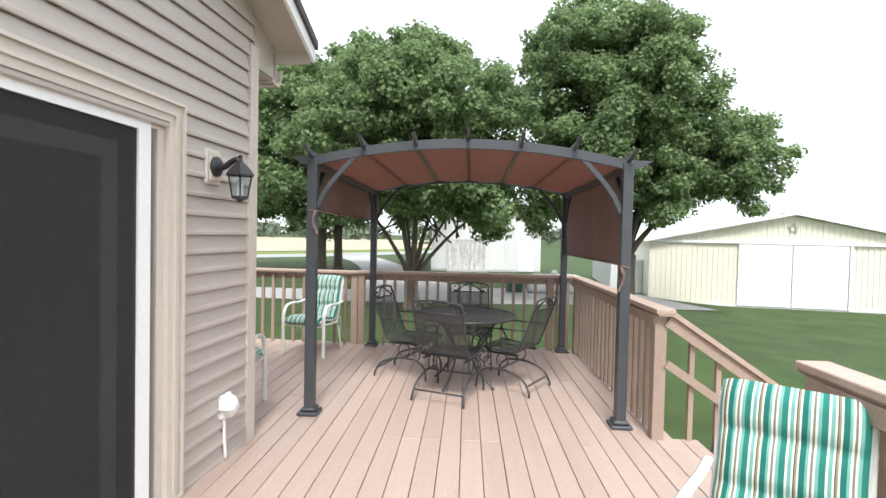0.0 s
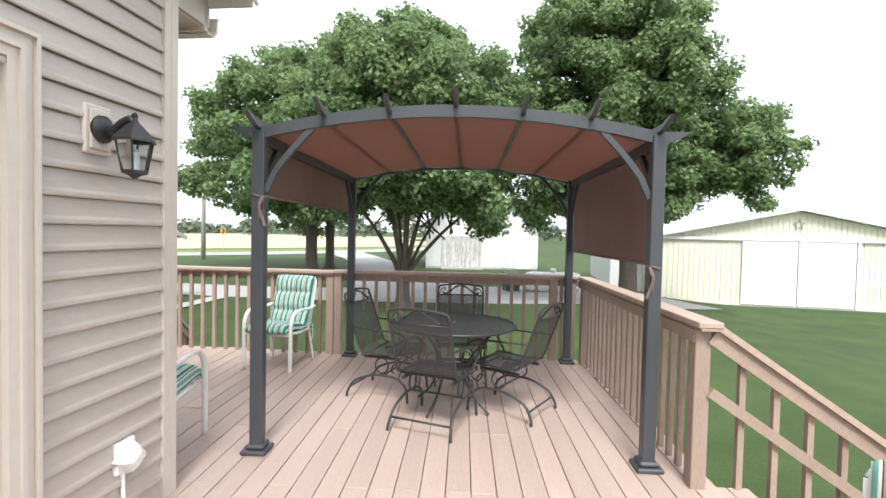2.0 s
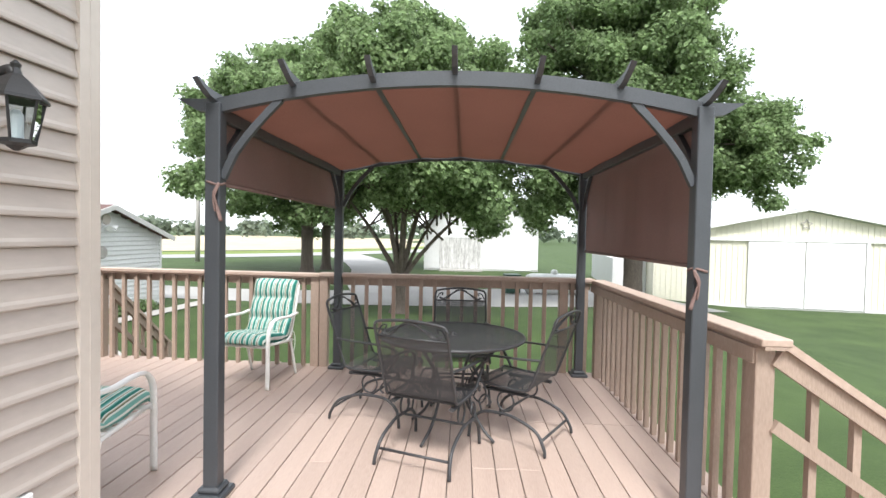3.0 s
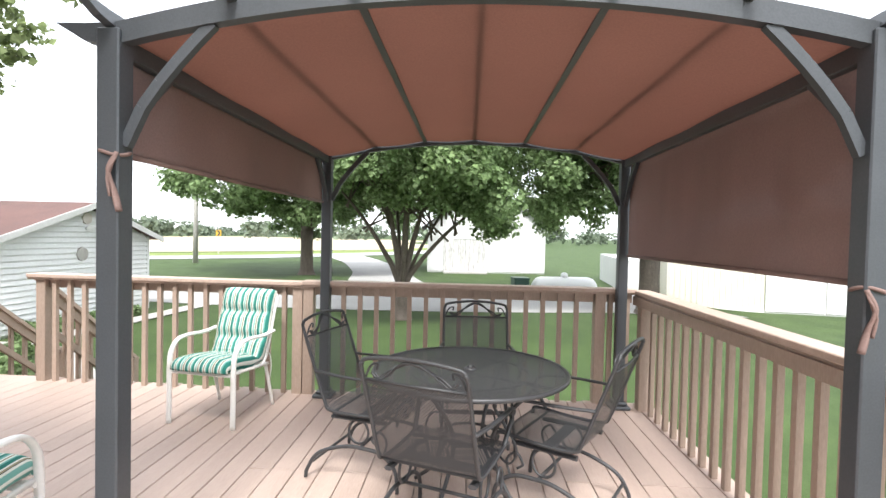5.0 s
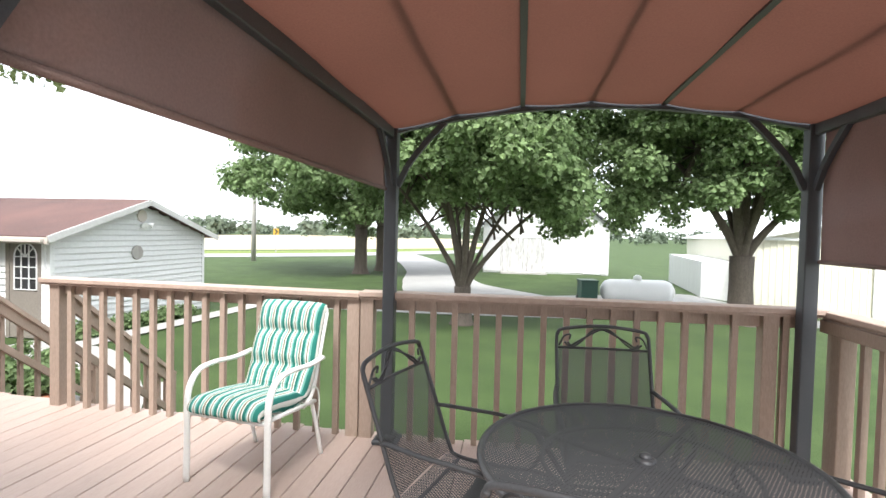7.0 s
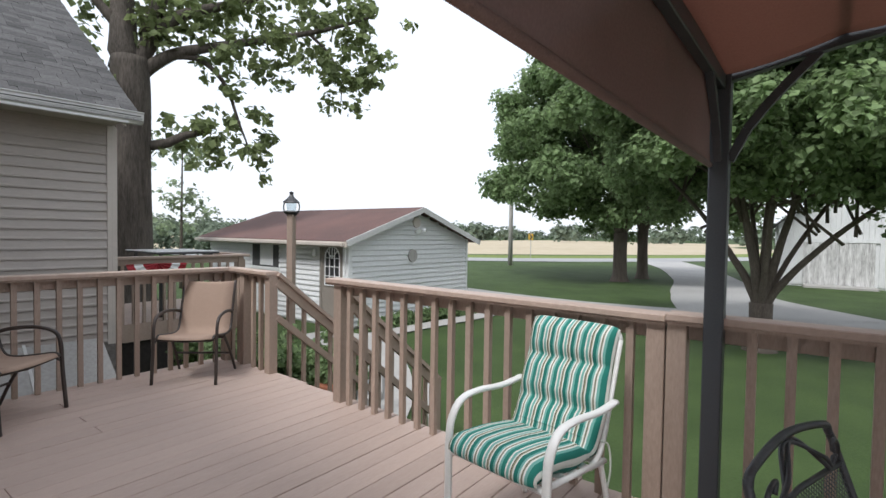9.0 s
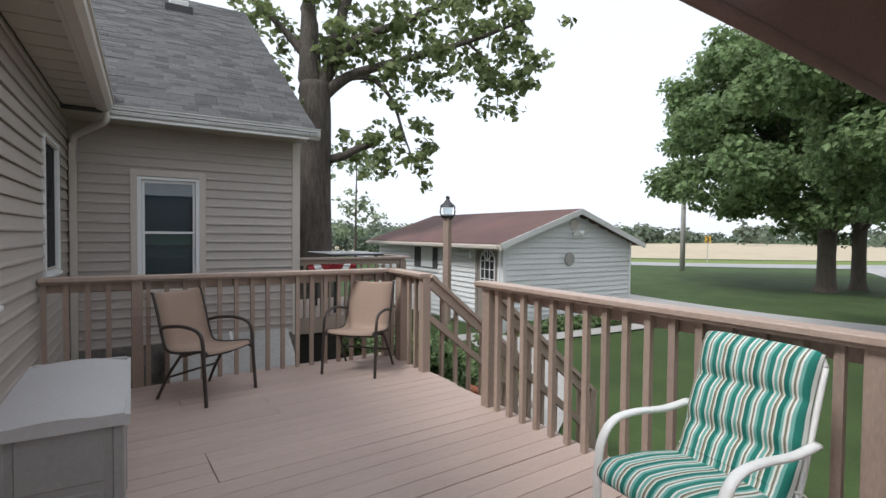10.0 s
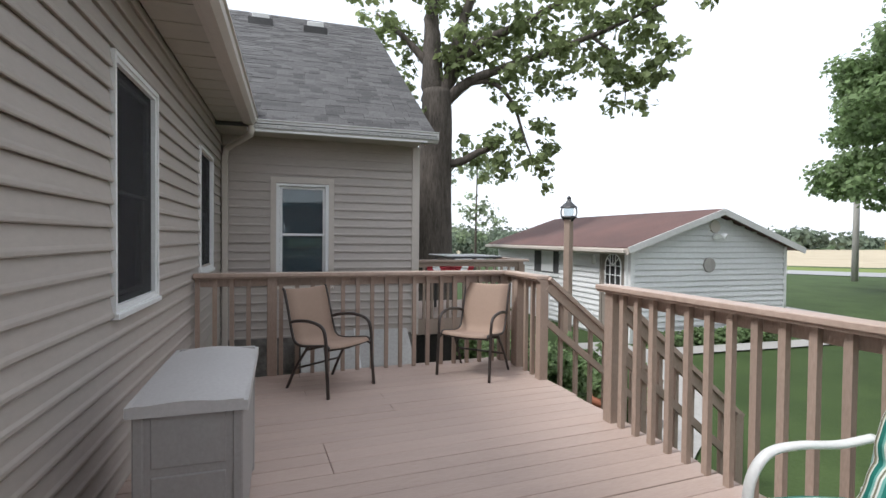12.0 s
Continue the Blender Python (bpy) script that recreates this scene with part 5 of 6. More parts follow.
for pts, a, b in boughs:
    limb(oak, [on_oak(*p) for p in pts], a, b, OAKBARK, "bough")
g = random.Random(21)
oc = []
for r, z, f, s, k in ((2.6, 7.3, -0.6, 1.2, 12), (4.4, 7.9, -1.0, 1.3, 16), (6.0, 7.8, -1.2, 1.0, 12), (5.3, 5.9, -1.2, 0.9, 14), (6.0, 6.2, -1.2, 0.6, 6), (2.4, 5.9, -0.6, 1.0, 10), (3.4, 6.0, -0.9, 0.9, 8),
                      (2.9, 3.7, -0.6, 0.55, 4), (3.3, 3.0, -0.6, 0.3, 2), (3.4, 4.0, -0.6, 0.35, 2), (1.6, 4.15, -0.3, 0.35, 4), (-1.2, 6.8, 0.3, 0.9, 9), (-1.7, 8.2, 0.3, 1.2, 12), (1.5, 9.5, 0.1, 1.8, 24), (-0.4, 9.8, 0.6, 1.8, 20), (3.4, 9.6, -0.6, 1.6, 16), (-0.9, 5.4, -0.3, 0.5, 4), (0.9, 6.6, -0.5, 0.7, 6)):
    for _ in range(k):
        x, y, z0 = on_oak(r + g.gauss(0, s * 0.55), z + g.gauss(0, s * 0.5), f + g.gauss(0, s * 0.6))
        oc.append((x, y, z0, g.uniform(0.2, 0.5), 0.7))
for pts, a, b in boughs:
    path = smooth_path([on_oak(*p) for p in pts], 4)
    for p in path[len(path) // 3:]:
        for _ in range(2 if a > 0.17 else 1):
            oc.append((p.x + g.gauss(0, 0.35), p.y + g.gauss(0, 0.35), p.z + g.gauss(-0.15, 0.35), g.uniform(0.2, 0.45), 0.75))
crown("crown", oc, 5600, 0.19, LEAF_OAK, oak, 22, hang=0.8)

# distant woods, ring of far trees
fc = []
g = random.Random(33)
for k in range(420):
    a = radians(g.uniform(-40, 125))
    d = g.choice((190, 230, 260, 300)) * g.uniform(0.92, 1.08)
    w = 1.0 + 0.5 * math.sin(a * 9) + 0.4 * math.sin(a * 23)
    hgt = 3.2 + 2.2 * w
    for _ in range(3):
        fc.append((-math.sin(a) * d + g.uniform(-3, 3), math.cos(a) * d, GROUND + g.uniform(1.0, hgt), g.uniform(2.0, 3.8), 0.75))
tagged(crown("far_woods", fc, 26000, 1.5, FAR_LEAF, None, 34), "green woods along the horizon, haze in their leaf colour", "woods", kind="stuff")
bc = []
for k in range(60):
    r, f = g.uniform(-6, 16), g.uniform(24, 48)
    v = Vector((ok[0], ok[1], 0)) + R_ * r + F_ * f
    bc.append((v.x, v.y, GROUND + g.uniform(0.4, 2.6), g.uniform(0.9, 1.8), 0.8))
tagged(crown("scrub_thicket", bc, 9000, 0.4, FAR_LEAF, None, 35), "green scrub thicket beyond the shed, paled by painted haze", "bushes", kind="stuff")
yc = []
yt = thing("young_tree", "slender pale-green young tree behind the old one", "tree", None)
yb = on_oak(1.6, GROUND, 6.0)
limb(yt, [yb, (yb[0], yb[1], 1.5), (yb[0] + 0.1, yb[1], 4.4)], 0.09, 0.02, BARK, "trunk")
for _ in range(40):
    yc.append((yb[0] + g.gauss(0, 0.5), yb[1] + g.gauss(0, 0.6), g.uniform(1.4, 5.0), g.uniform(0.2, 0.5), 0.8))
crown("crown", yc, 900, 0.15, PALE_LEAF, yt, 36)

# ---- shed ----
SH0, SH1 = Vector((-9.32, 11.60)), Vector((-9.16, 16.3))
gd = (SH1 - SH0)
GW = gd.length * 0.96
shed_yaw = math.degrees(math.atan2(gd.y, gd.x))
S = pose(SH0.x, SH0.y, GROUND, 0, 0, shed_yaw)     # x along the gable end, y out to the far side of the shed
shed = thing("shed", "long pale grey sided shed with a rusty red roof", "shed", S)
SL_, SE, SPK = 6.4, 2.07, 2.83
bm = bmesh.new()
box(bm, 0.02, GW - 0.02, 0.03, SL_, 0.0, SE)
prism(bm, [(0.02, SE), (GW / 2, SPK - 0.05), (GW - 0.02, SE)], 0.03, SL_, pose(0, 0, 0, 0, 0, 90) @ Matrix.Scale(-1, 4, (0, 1, 0)))
bmesh.ops.recalc_face_normals(bm, faces=bm.faces[:])
part("wall_core", bm, SHEDSIDE, shed)
z = 0.05
k = 0
while z < SPK - 0.15:
    c = 0.125
    h = max(0.0, (z + c * 0.7 - SE) / (SPK - SE)) * GW / 2
    part("siding_course", prism(bmesh.new(), [(0.03, z), (-0.010, z), (-0.012, z + 0.02), (0.010, z + c - 0.016), (0.03, z + c - 0.014)], h + 0.03, GW - h - 0.03), SHEDSIDE, shed)
    if z < SE - 0.05:
        m = pose(0, 0, 0, 0, 0, 90)
        for a, b in ((0.06, 0.10), (0.98, 2.75), (4.0, SL_)) if 0.9 < z < 2.0 and z > 1.25 else ((0.06, 0.10), (0.98, SL_)):
            if z > 2.0 - 0.02:
                a, b = (0.06, SL_) if a < 1 else (a, a)
            if b > a:
                part("siding_course", prism(bmesh.new(), [(-0.03, z + c - 0.014), (-0.002, z + c - 0.016), (0.018, z + 0.02), (0.016, z), (-0.03, z)], a, b, m), SHEDSIDE, shed)
    z += c
for a in (0.0, GW - 0.06):
    part("corner_board", boxed(a - 0.02, a + 0.08, -0.01, 0.06, 0, SE, bevel=0.004), WHITE, shed)
bm = bmesh.new()
half = GW / 2
over = 0.28
sl = (SPK - SE) / half
prism(bm, [(-over, SE - over * sl), (half, SPK), (GW + over, SE - over * sl), (GW + over, SE - over * sl + 0.06), (half, SPK + 0.07), (-over, SE - over * sl + 0.06)], -0.25, SL_ + 0.2, pose(0, 0, 0, 0, 0, 90) @ Matrix.Scale(-1, 4, (0, 1, 0)))
bmesh.ops.recalc_face_normals(bm, faces=bm.faces[:])
part("roof", bm, REDROOF, shed, "weathered red and grey shingle roof")
for a, b in (((-over, SE - over * sl), (half, SPK)), ((GW + over, SE - over * sl), (half, SPK))):
    part("rake_board", slab(bmesh.new(), (a[0], -0.26, a[1] + 0.0), (b[0], -0.26, b[1] + 0.0), 0.03, 0.13), ALU, shed)
part("eave_board", boxed(-over - 0.02, -over + 0.01, -0.26, SL_ + 0.2, SE - over * sl - 0.09, SE - over * sl + 0.04), TRIM, shed)
part("shed_gutter", boxed(-over - 0.10, -over - 0.02, -0.2, SL_ + 0.25, SE - over * sl - 0.06, SE - over * sl + 0.02, bevel=0.01), TRIM, shed)
part("shed_soffit", boxed(-over, 0.0, -0.22, SL_ + 0.1, SE - over * sl - 0.06, SE - over * sl - 0.04), WHITE, shed)
sd = part("door", boxed(-0.03, 0.04, 0.16, 0.92, 0.03, 2.03, bevel=0.006), DOORTAN, shed, "taupe door with a white arched fan window")
part("door_casing", boxed(-0.045, 0.0, 0.09, 0.16, 0.03, 2.1), WHITE, shed)
part("door_casing", boxed(-0.045, 0.0, 0.92, 1.0, 0.03, 2.1), DOORTAN, shed)
bm = bmesh.new()
cy, cz, rr = 0.54, 1.52, 0.26
ring = [(-0.036, cy + rr * math.cos(a), cz + 0.1 + rr * math.sin(a)) for a in [math.pi * i / 14 for i in range(15)]]
pts = [(-0.036, cy + rr, 0.98), *ring, (-0.036, cy - rr, 0.98)]
bm.faces.new([bm.verts.new(p) for p in pts])
bmesh.ops.solidify(bm, geom=bm.faces[:], thickness=0.006)
bmesh.ops.recalc_face_normals(bm, faces=bm.faces[:])
# opaque pane, the unlit inside of the shed painted on as dark colour
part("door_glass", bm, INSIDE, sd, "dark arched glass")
for p, q in [((cy - 0.09, 0.98), (cy - 0.09, cz + 0.32)), ((cy + 0.09, 0.98), (cy + 0.09, cz + 0.32)), ((cy - rr, 1.2), (cy + rr, 1.2)), ((cy - rr, 1.42), (cy + rr, 1.42)), ((cy - rr, cz + 0.1), (cy + rr, cz + 0.1)), ((cy, cz + 0.1), (cy, cz + 0.37)), ((cy, cz + 0.1), (cy - 0.2, cz + 0.28)), ((cy, cz + 0.1), (cy + 0.2, cz + 0.28))]:
    part("glazing_bar", slab(bmesh.new(), (-0.045, *p), (-0.045, *q), 0.018, 0.018, up=(1, 0, 0)), WHITE, sd)
part("glazing_rim", tube(bmesh.new(), pts, 0.016, 6, closed=True, up=(1, 0, 0)), WHITE, sd)
# this pane too carries the unlit inside as its colour
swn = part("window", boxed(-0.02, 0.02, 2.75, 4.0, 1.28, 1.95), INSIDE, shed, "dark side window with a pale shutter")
part("shutter", boxed(-0.035, -0.015, 3.0, 3.6, 1.32, 1.90, bevel=0.004), SHEDSIDE, swn)
part("window_rim", boxed(-0.03, -0.01, 2.7, 4.05, 1.2, 1.28), WHITE, swn)
jam = part("porch_light", tube(bmesh.new(), [(-0.05, 1.22, 1.62), (-0.05, 1.22, 1.66), (-0.05, 1.22, 1.78), (-0.05, 1.22, 1.84)], [0.03, 0.06, 0.05, 0.01], 8), ALU, shed)
part("gable_vent", tube(bmesh.new(), [(half, -0.03, SPK - 0.32), (half, 0.01, SPK - 0.32)], [0.14, 0.15], 16), TRIM, shed, "round louvred gable vent")
fl = part("floodlight", tube(bmesh.new(), [(half - 0.02, 0.0, SPK - 0.56), (half, -0.08, SPK - 0.56)], [0.05, 0.06], 10), WHITE, shed)
for dx in (-0.12, 0.13):
    part("lamp_head", tube(bmesh.new(), [(half + dx * 0.3, -0.09, SPK - 0.54), (half + dx * 0.7, -0.15, SPK - 0.52), (half + dx, -0.2, SPK - 0.55)], [0.03, 0.05, 0.075], 10), WHITE, fl)
part("wall_plaque", tube(bmesh.new(), [(half - 0.15, -0.0, SPK - 1.18), (half - 0.15, -0.04, SPK - 1.18)], [0.17, 0.16], 20), WOODPOLE, shed, "round weathered wall ornament")

# garden bed in front of the shed
bd = []
g = random.Random(41)
for k in range(26):
    t = g.uniform(0.03, 0.75)
    p = S @ Vector((GW * t, -0.42 + g.uniform(-0.12, 0.12), 0))
    bd.append((p.x, p.y, GROUND + g.uniform(0.08, 0.22), g.uniform(0.14, 0.26), 0.8))
tagged(crown("shed_border", bd, 4200, 0.08, LEAF, None, 42), "low dark green plants along the shed", "plants", kind="stuff")

# ---- lamp post with birdhouse lantern ----
lp = thing("lamp_post", "wooden garden post with a metal lantern on top", "lamp post", pose(-7.79, 8.94, GROUND, 0, 0, 20))
part("post", boxed(-0.055, 0.055, -0.055, 0.055, 0, 2.52, bevel=0.006), RAIL, lp)
part("lantern_base", tube(bmesh.new(), [(0, 0, 2.50), (0, 0, 2.54), (0, 0, 2.56)], [0.07, 0.13, 0.12], 8), IRON, lp)
part("lantern_glass", tube(bmesh.new(), [(0, 0, 2.55), (0, 0, 2.70)], [0.075, 0.095], 6), GLASS, lp)
part("lantern_roof", tube(bmesh.new(), [(0, 0, 2.69), (0, 0, 2.71), (0, 0, 2.78), (0, 0, 2.82), (0, 0, 2.86), (0, 0, 2.88)], [0.14, 0.13, 0.05, 0.03, 0.035, 0.005], 8), IRON, lp)
part("ring", tube(bmesh.new(), [(0.15 * math.cos(a), 0, 2.62 + 0.15 * math.sin(a)) for a in [2 * math.pi * i / 20 for i in range(20)]], 0.012, 6, closed=True, up=(0, 1, 0)), IRON, lp)

# ---- far deck beside the wing, with a red-white bunting ----
D2 = pose(-8.6, 7.1, 0, 0, 0, -1.9)
d2 = thing("side_deck", "small tan deck with railing beyond the wing", "deck", D2)
for i in range(16):
    part("board", boxed(-2.6 + 0.146 * i, -2.46 + 0.146 * i, -0.6, 1.6, -0.06, -0.02), DECK, d2)
part("rim", boxed(-0.3, -0.26, -0.6, 1.6, -0.28, -0.02), RAIL, d2)
part("rim", boxed(-2.6, -0.26, -0.64, -0.6, -0.28, -0.02), RAIL, d2)
part("cap", boxed(-0.36, -0.22, -0.66, 1.7, 0.93, 0.968, bevel=0.004), CAP, d2)
part("cap", boxed(-2.6, -0.3, 1.6, 1.74, 0.93, 0.968, bevel=0.004), CAP, d2)
part("top_rail", boxed(-0.30, -0.26, -0.6, 1.6, 0.84, 0.93), RAIL, d2)
for i in range(16):
    part("baluster", boxed(-0.30, -0.262, -0.55 + 0.143 * i, -0.512 + 0.143 * i, -0.12, 0.88), RAIL, d2)
for y in (-0.55, 1.55):
    part("post", boxed(-0.33, -0.24, y - 0.045, y + 0.045, GROUND, 0.93), RAIL, d2)
# solid dark block in place of the shaded hollow below the boards
part("shade_block", boxed(-2.55, -0.34, -0.5, 1.5, GROUND - 0.05, -0.28), UNDERDECK_SHADE, d2, "near-black block standing in for the shade under the deck")
BUNT_R = surface("red_bunting_cloth", (0.30, 0.02, 0.03), (0.42, 0.04, 0.05), 4, 0.8, 0.1, 60)
bu = thing("bunting", "red and white half-round bunting hung on a railing", "bunting", D2)
for nm, r0, r1, mt in (("red_band", 0.0, 0.2, BUNT_R), ("white_band", 0.2, 0.32, WHITE), ("red_rim", 0.32, 0.42, BUNT_R)):
    rows = [[(-0.20 + 0.012 * math.sin(14 * a), 0.2 + r * math.cos(a), 0.86 - r * 0.62 * math.sin(a)) for a in [math.pi * i / 24 for i in range(25)]] for r in (r0 + 0.001, (r0 + r1) / 2, r1)]
    part(nm, sheet(bmesh.new(), rows, 0.003), mt, bu)

# ---- cellar bulkhead and planting below the railing ----
bk = thing("cellar_bulkhead", "pale sloping cellar hatch against the wing", "cellar hatch", H)
part("hatch", prism(bmesh.new(), [(6.46, GROUND), (6.46, 0.02), (6.42, 0.05), (5.55, -0.50), (5.50, -0.55), (5.50, GROUND)], 1.0, 2.45, pose(0, 0, 0, 0, 0, 90)), CONCRETE, bk)
part("lip", slab(bmesh.new(), (-5.52, 1.72, -0.53), (-6.44, 1.72, 0.06), 0.03, 0.03), ALU, bk)
g = random.Random(51)
for cxy in ((-5.2, 3.4), (-5.9, 4.0), (-5.4, 4.4), (-4.9, 4.9), (-6.4, 3.6)):
    p = H @ Vector((*cxy, 0))
    sh = [(p.x + g.gauss(0, 0.16), p.y + g.gauss(0, 0.16), GROUND + g.uniform(0.1, 0.75), g.uniform(0.12, 0.22), 0.9) for _ in range(14)]
    b = crown("shrub", sh, 1500, 0.07, LEAF, None, g.randrange(999))
    tagged(b, "dark green shrub growing below the deck railing", "shrub", group="garden shrubs")

# ---- white barn ----
wb = thing("white_barn", "old white wooden barn with peeling doors", "barn", pose(-2.4, 33.2, GROUND, 0, 0, 4))
bm = box(bmesh.new(), 0, 7.4, 0.05, 8, 0, 3.0)
prism(bm, [(0, 3.0), (3.7, 5.6), (7.4, 3.0)], 0.05, 8, pose(0, 0, 0, 0, 0, 90) @ Matrix.Scale(-1, 4, (0, 1, 0)))
bmesh.ops.recalc_face_normals(bm, faces=bm.faces[:])
part("wall", bm, BARNWHITE, wb)
for i in range(37):
    x = 0.2 * i
    part("board", boxed(x + 0.006, x + 0.194, 0.0, 0.05, 0.1, 3.0 + 2.6 * (1 - abs(x + 0.1 - 3.7) / 3.7) - 0.08), BARNWHITE, wb)
for a in (-1, 1):
    part("roof", slab(bmesh.new(), (3.7 + a * 4.1, 4.0, 2.72), (3.7, 4.0, 5.72), 8.6, 0.09), SHINGLE, wb)
for a in (1.0, 2.35):
    part("barn_door", boxed(a, a + 1.3, -0.06, 0.0, 0.1, 2.1, bevel=0.01), BARNPEEL, wb, "peeling white plank door")
part("door_casing", boxed(0.85, 3.8, -0.08, -0.02, 2.1, 2.25), BARNWHITE, wb)
part("side_door", boxed(5.9, 6.9, -0.05, 0.0, 0.05, 1.95, bevel=0.01), BARNDOOR, wb, "clean white side door")
part("stone_step", boxed(1.0, 3.7, -0.9, -0.1, -0.05, 0.12, bevel=0.03), CONCRETE, wb)

# ---- propane tank and bin on the drive ----
pt = thing("propane_tank", "white horizontal propane tank on the grass", "gas tank", pose(3.75, 21.3, land(3.75, 21.3) - 0.22, 0, 0, 5))
part("vessel", tube(bmesh.new(), [(-1.25, 0, 0.62), (-1.22, 0, 0.62), (-1.1, 0, 0.62), (-0.9, 0, 0.62), (0.9, 0, 0.62), (1.1, 0, 0.62), (1.22, 0, 0.62), (1.25, 0, 0.62)], [0.05, 0.2, 0.36, 0.42, 0.42, 0.36, 0.2, 0.05], 18), WHITE, pt, smooth=True)
part("dome", tube(bmesh.new(), [(0, 0, 1.02), (0, 0, 1.14), (0, 0, 1.2)], [0.14, 0.14, 0.06], 12), WHITE, pt, smooth=True)
for x in (-0.7, 0.7):
    part("saddle", boxed(x - 0.08, x + 0.08, -0.3, 0.3, 0, 0.3), CONCRETE, pt)
BIN = surface("dark_green_plastic", (0.012, 0.05, 0.035), (0.02, 0.075, 0.05), 4, 0.45, 0.03, 60)
bn = thing("rubbish_bin", "dark green wheeled bin beside the drive", "bin", pose(2.05, 21.1, GROUND, 0, 0, 8))
part("body", prism(bmesh.new(), [(-0.26, 0.05), (0.26, 0.05), (0.30, 0.72), (-0.30, 0.72)], -0.28, 0.28), BIN, bn)
part("lid", boxed(-0.31, 0.31, -0.33, 0.34, 0.72, 0.78, bevel=0.02), BIN, bn)
for x in (-0.27, 0.27):
    part("wheel", tube(bmesh.new(), [(x - 0.03, 0.27, 0.11), (x + 0.03, 0.27, 0.11)], 0.11, 14), IRON, bn)

# ---- pole barn ----
ang_b = -9
pbx, pby = 12.75, 23.9
PB = pose(pbx, pby, land(14, 24), 0, 0, ang_b)
pb = thing("pole_barn", "cream steel pole barn with a wide white sliding door", "barn", PB)
bx0, bx1, hz, pk = -3.9, 8.5, 3.05, 4.35
mid = (bx0 + bx1) / 2
bm = box(bmesh.new(), bx0, bx1, 0.06, 16, 0, hz)
prism(bm, [(bx0, hz), (mid, pk), (bx1, hz)], 0.06, 16, pose(0, 0, 0, 0, 0, 90) @ Matrix.Scale(-1, 4, (0, 1, 0)))
bmesh.ops.recalc_face_normals(bm, faces=bm.faces[:])
part("wall", bm, CREAM, pb)
for i in range(int((bx1 - bx0) / 0.23)):
    x = bx0 + 0.1 + 0.23 * i
    top = hz + (pk - hz) * (1 - abs(x - mid) / ((bx1 - bx0) / 2)) - 0.06
    lo = 3.12 if -0.05 < x < 4.7 else 0.12
    part("wall_rib", boxed(x - 0.018, x + 0.018, 0.03, 0.06, lo, top), CREAM, pb)
for a in (0.0, 2.3):
    part("sliding_door", boxed(a + 0.02, a + 2.28, -0.05, 0.02, 0.08, 2.98, bevel=0.01), BARNDOOR, pb, "white steel sliding door leaf")
part("door_track", boxed(-3.9, 8.5, -0.08, 0.03, 3.0, 3.12), WHITE, pb)
part("door_trim", boxed(4.62, 4.74, -0.06, 0.04, 0.05, 3.0), WHITE, pb)
part("base_trim", boxed(bx0, bx1, 0.0, 0.055, 0.0, 0.1), ALU, pb)
for a in (-1, 1):
    part("roof", slab(bmesh.new(), (mid + a * ((bx1 - bx0) / 2 + 0.3), 8, hz - 0.02), (mid, 8, pk + 0.06), 16.6, 0.07), BARNDOOR, pb)
part("ridge_vent", boxed(mid - 0.3, mid + 0.3, 0.2, 1.0, pk + 0.02, pk + 0.22, bevel=0.03), ALU, pb)
part("barn_star", tube(bmesh.new(), [((mid + (0.24 if k % 2 == 0 else 0.11) * math.sin(math.pi * k / 5)), -0.0, 3.75 + (0.24 if k % 2 == 0 else 0.11) * math.cos(math.pi * k / 5)) for k in range(10)], 0.03, 5, closed=True, up=(0, 1, 0)), WOODPOLE, pb)
part("side_shed", boxed(-5.5, bx0 - 0.02, 1.6, 12, 0, 2.0), BARNWHITE, pb)

# ---- utility pole, road sign, markers ----
up_ = thing("utility_pole", "pale grey wooden utility pole by the road", "utility pole", pose(-18.8, 36.0, GROUND))
part("pole", tube(bmesh.new(), [(0, 0, -0.2), (0, 0, 4), (0, 0, 8.5)], [0.17, 0.15, 0.11], 10), WOODPOLE, up_, smooth=True)
part("crossarm", boxed(-1.0, 1.0, -0.06, 0.06, 7.9, 8.02), WOODPOLE, up_)
YEL = surface("yellow_sign_paint", (0.50, 0.30, 0.04), (0.58, 0.36, 0.05), 4, 0.4, 0, 30)
sg = thing("road_sign", "yellow chevron curve sign with black arrow", "road sign", pose(-23.5, 48.5, GROUND, 0, 0, 25))
part("post", boxed(-0.04, 0.04, 0.0, 0.05, 0, 2.6), WOODPOLE, sg)
part("plate", boxed(-0.24, 0.24, -0.03, -0.01, 1.75, 2.35, bevel=0.005), YEL, sg)
for a in (1, -1):
    part("chevron", slab(bmesh.new(), (-0.1, -0.045, 2.05 + a * 0.24), (0.12, -0.045, 2.05), 0.02, 0.12), IRON, sg)

# ---- edging and pots beside the garden steps ----
POT = surface("terracotta", (0.38, 0.13, 0.07), (0.48, 0.19, 0.11), 6, 0.8, 0.2, 60)
pot = thing("flower_pot", "terracotta flower pot beside the garden steps", "flower pot", pose(-5.75, 8.05, GROUND))
part("pot", tube(bmesh.new(), [(0, 0, 0.0), (0, 0, 0.02), (0, 0, 0.26), (0, 0, 0.27), (0, 0, 0.33), (0, 0, 0.34)], [0.11, 0.12, 0.165, 0.185, 0.19, 0.15], 18), POT, pot, smooth=True)
crown("plant", [(-0.0, 0, 0.42, 0.17, 0.7), (0.08, 0.05, 0.5, 0.12, 0.8)], 500, 0.06, LEAF, pot, 61)
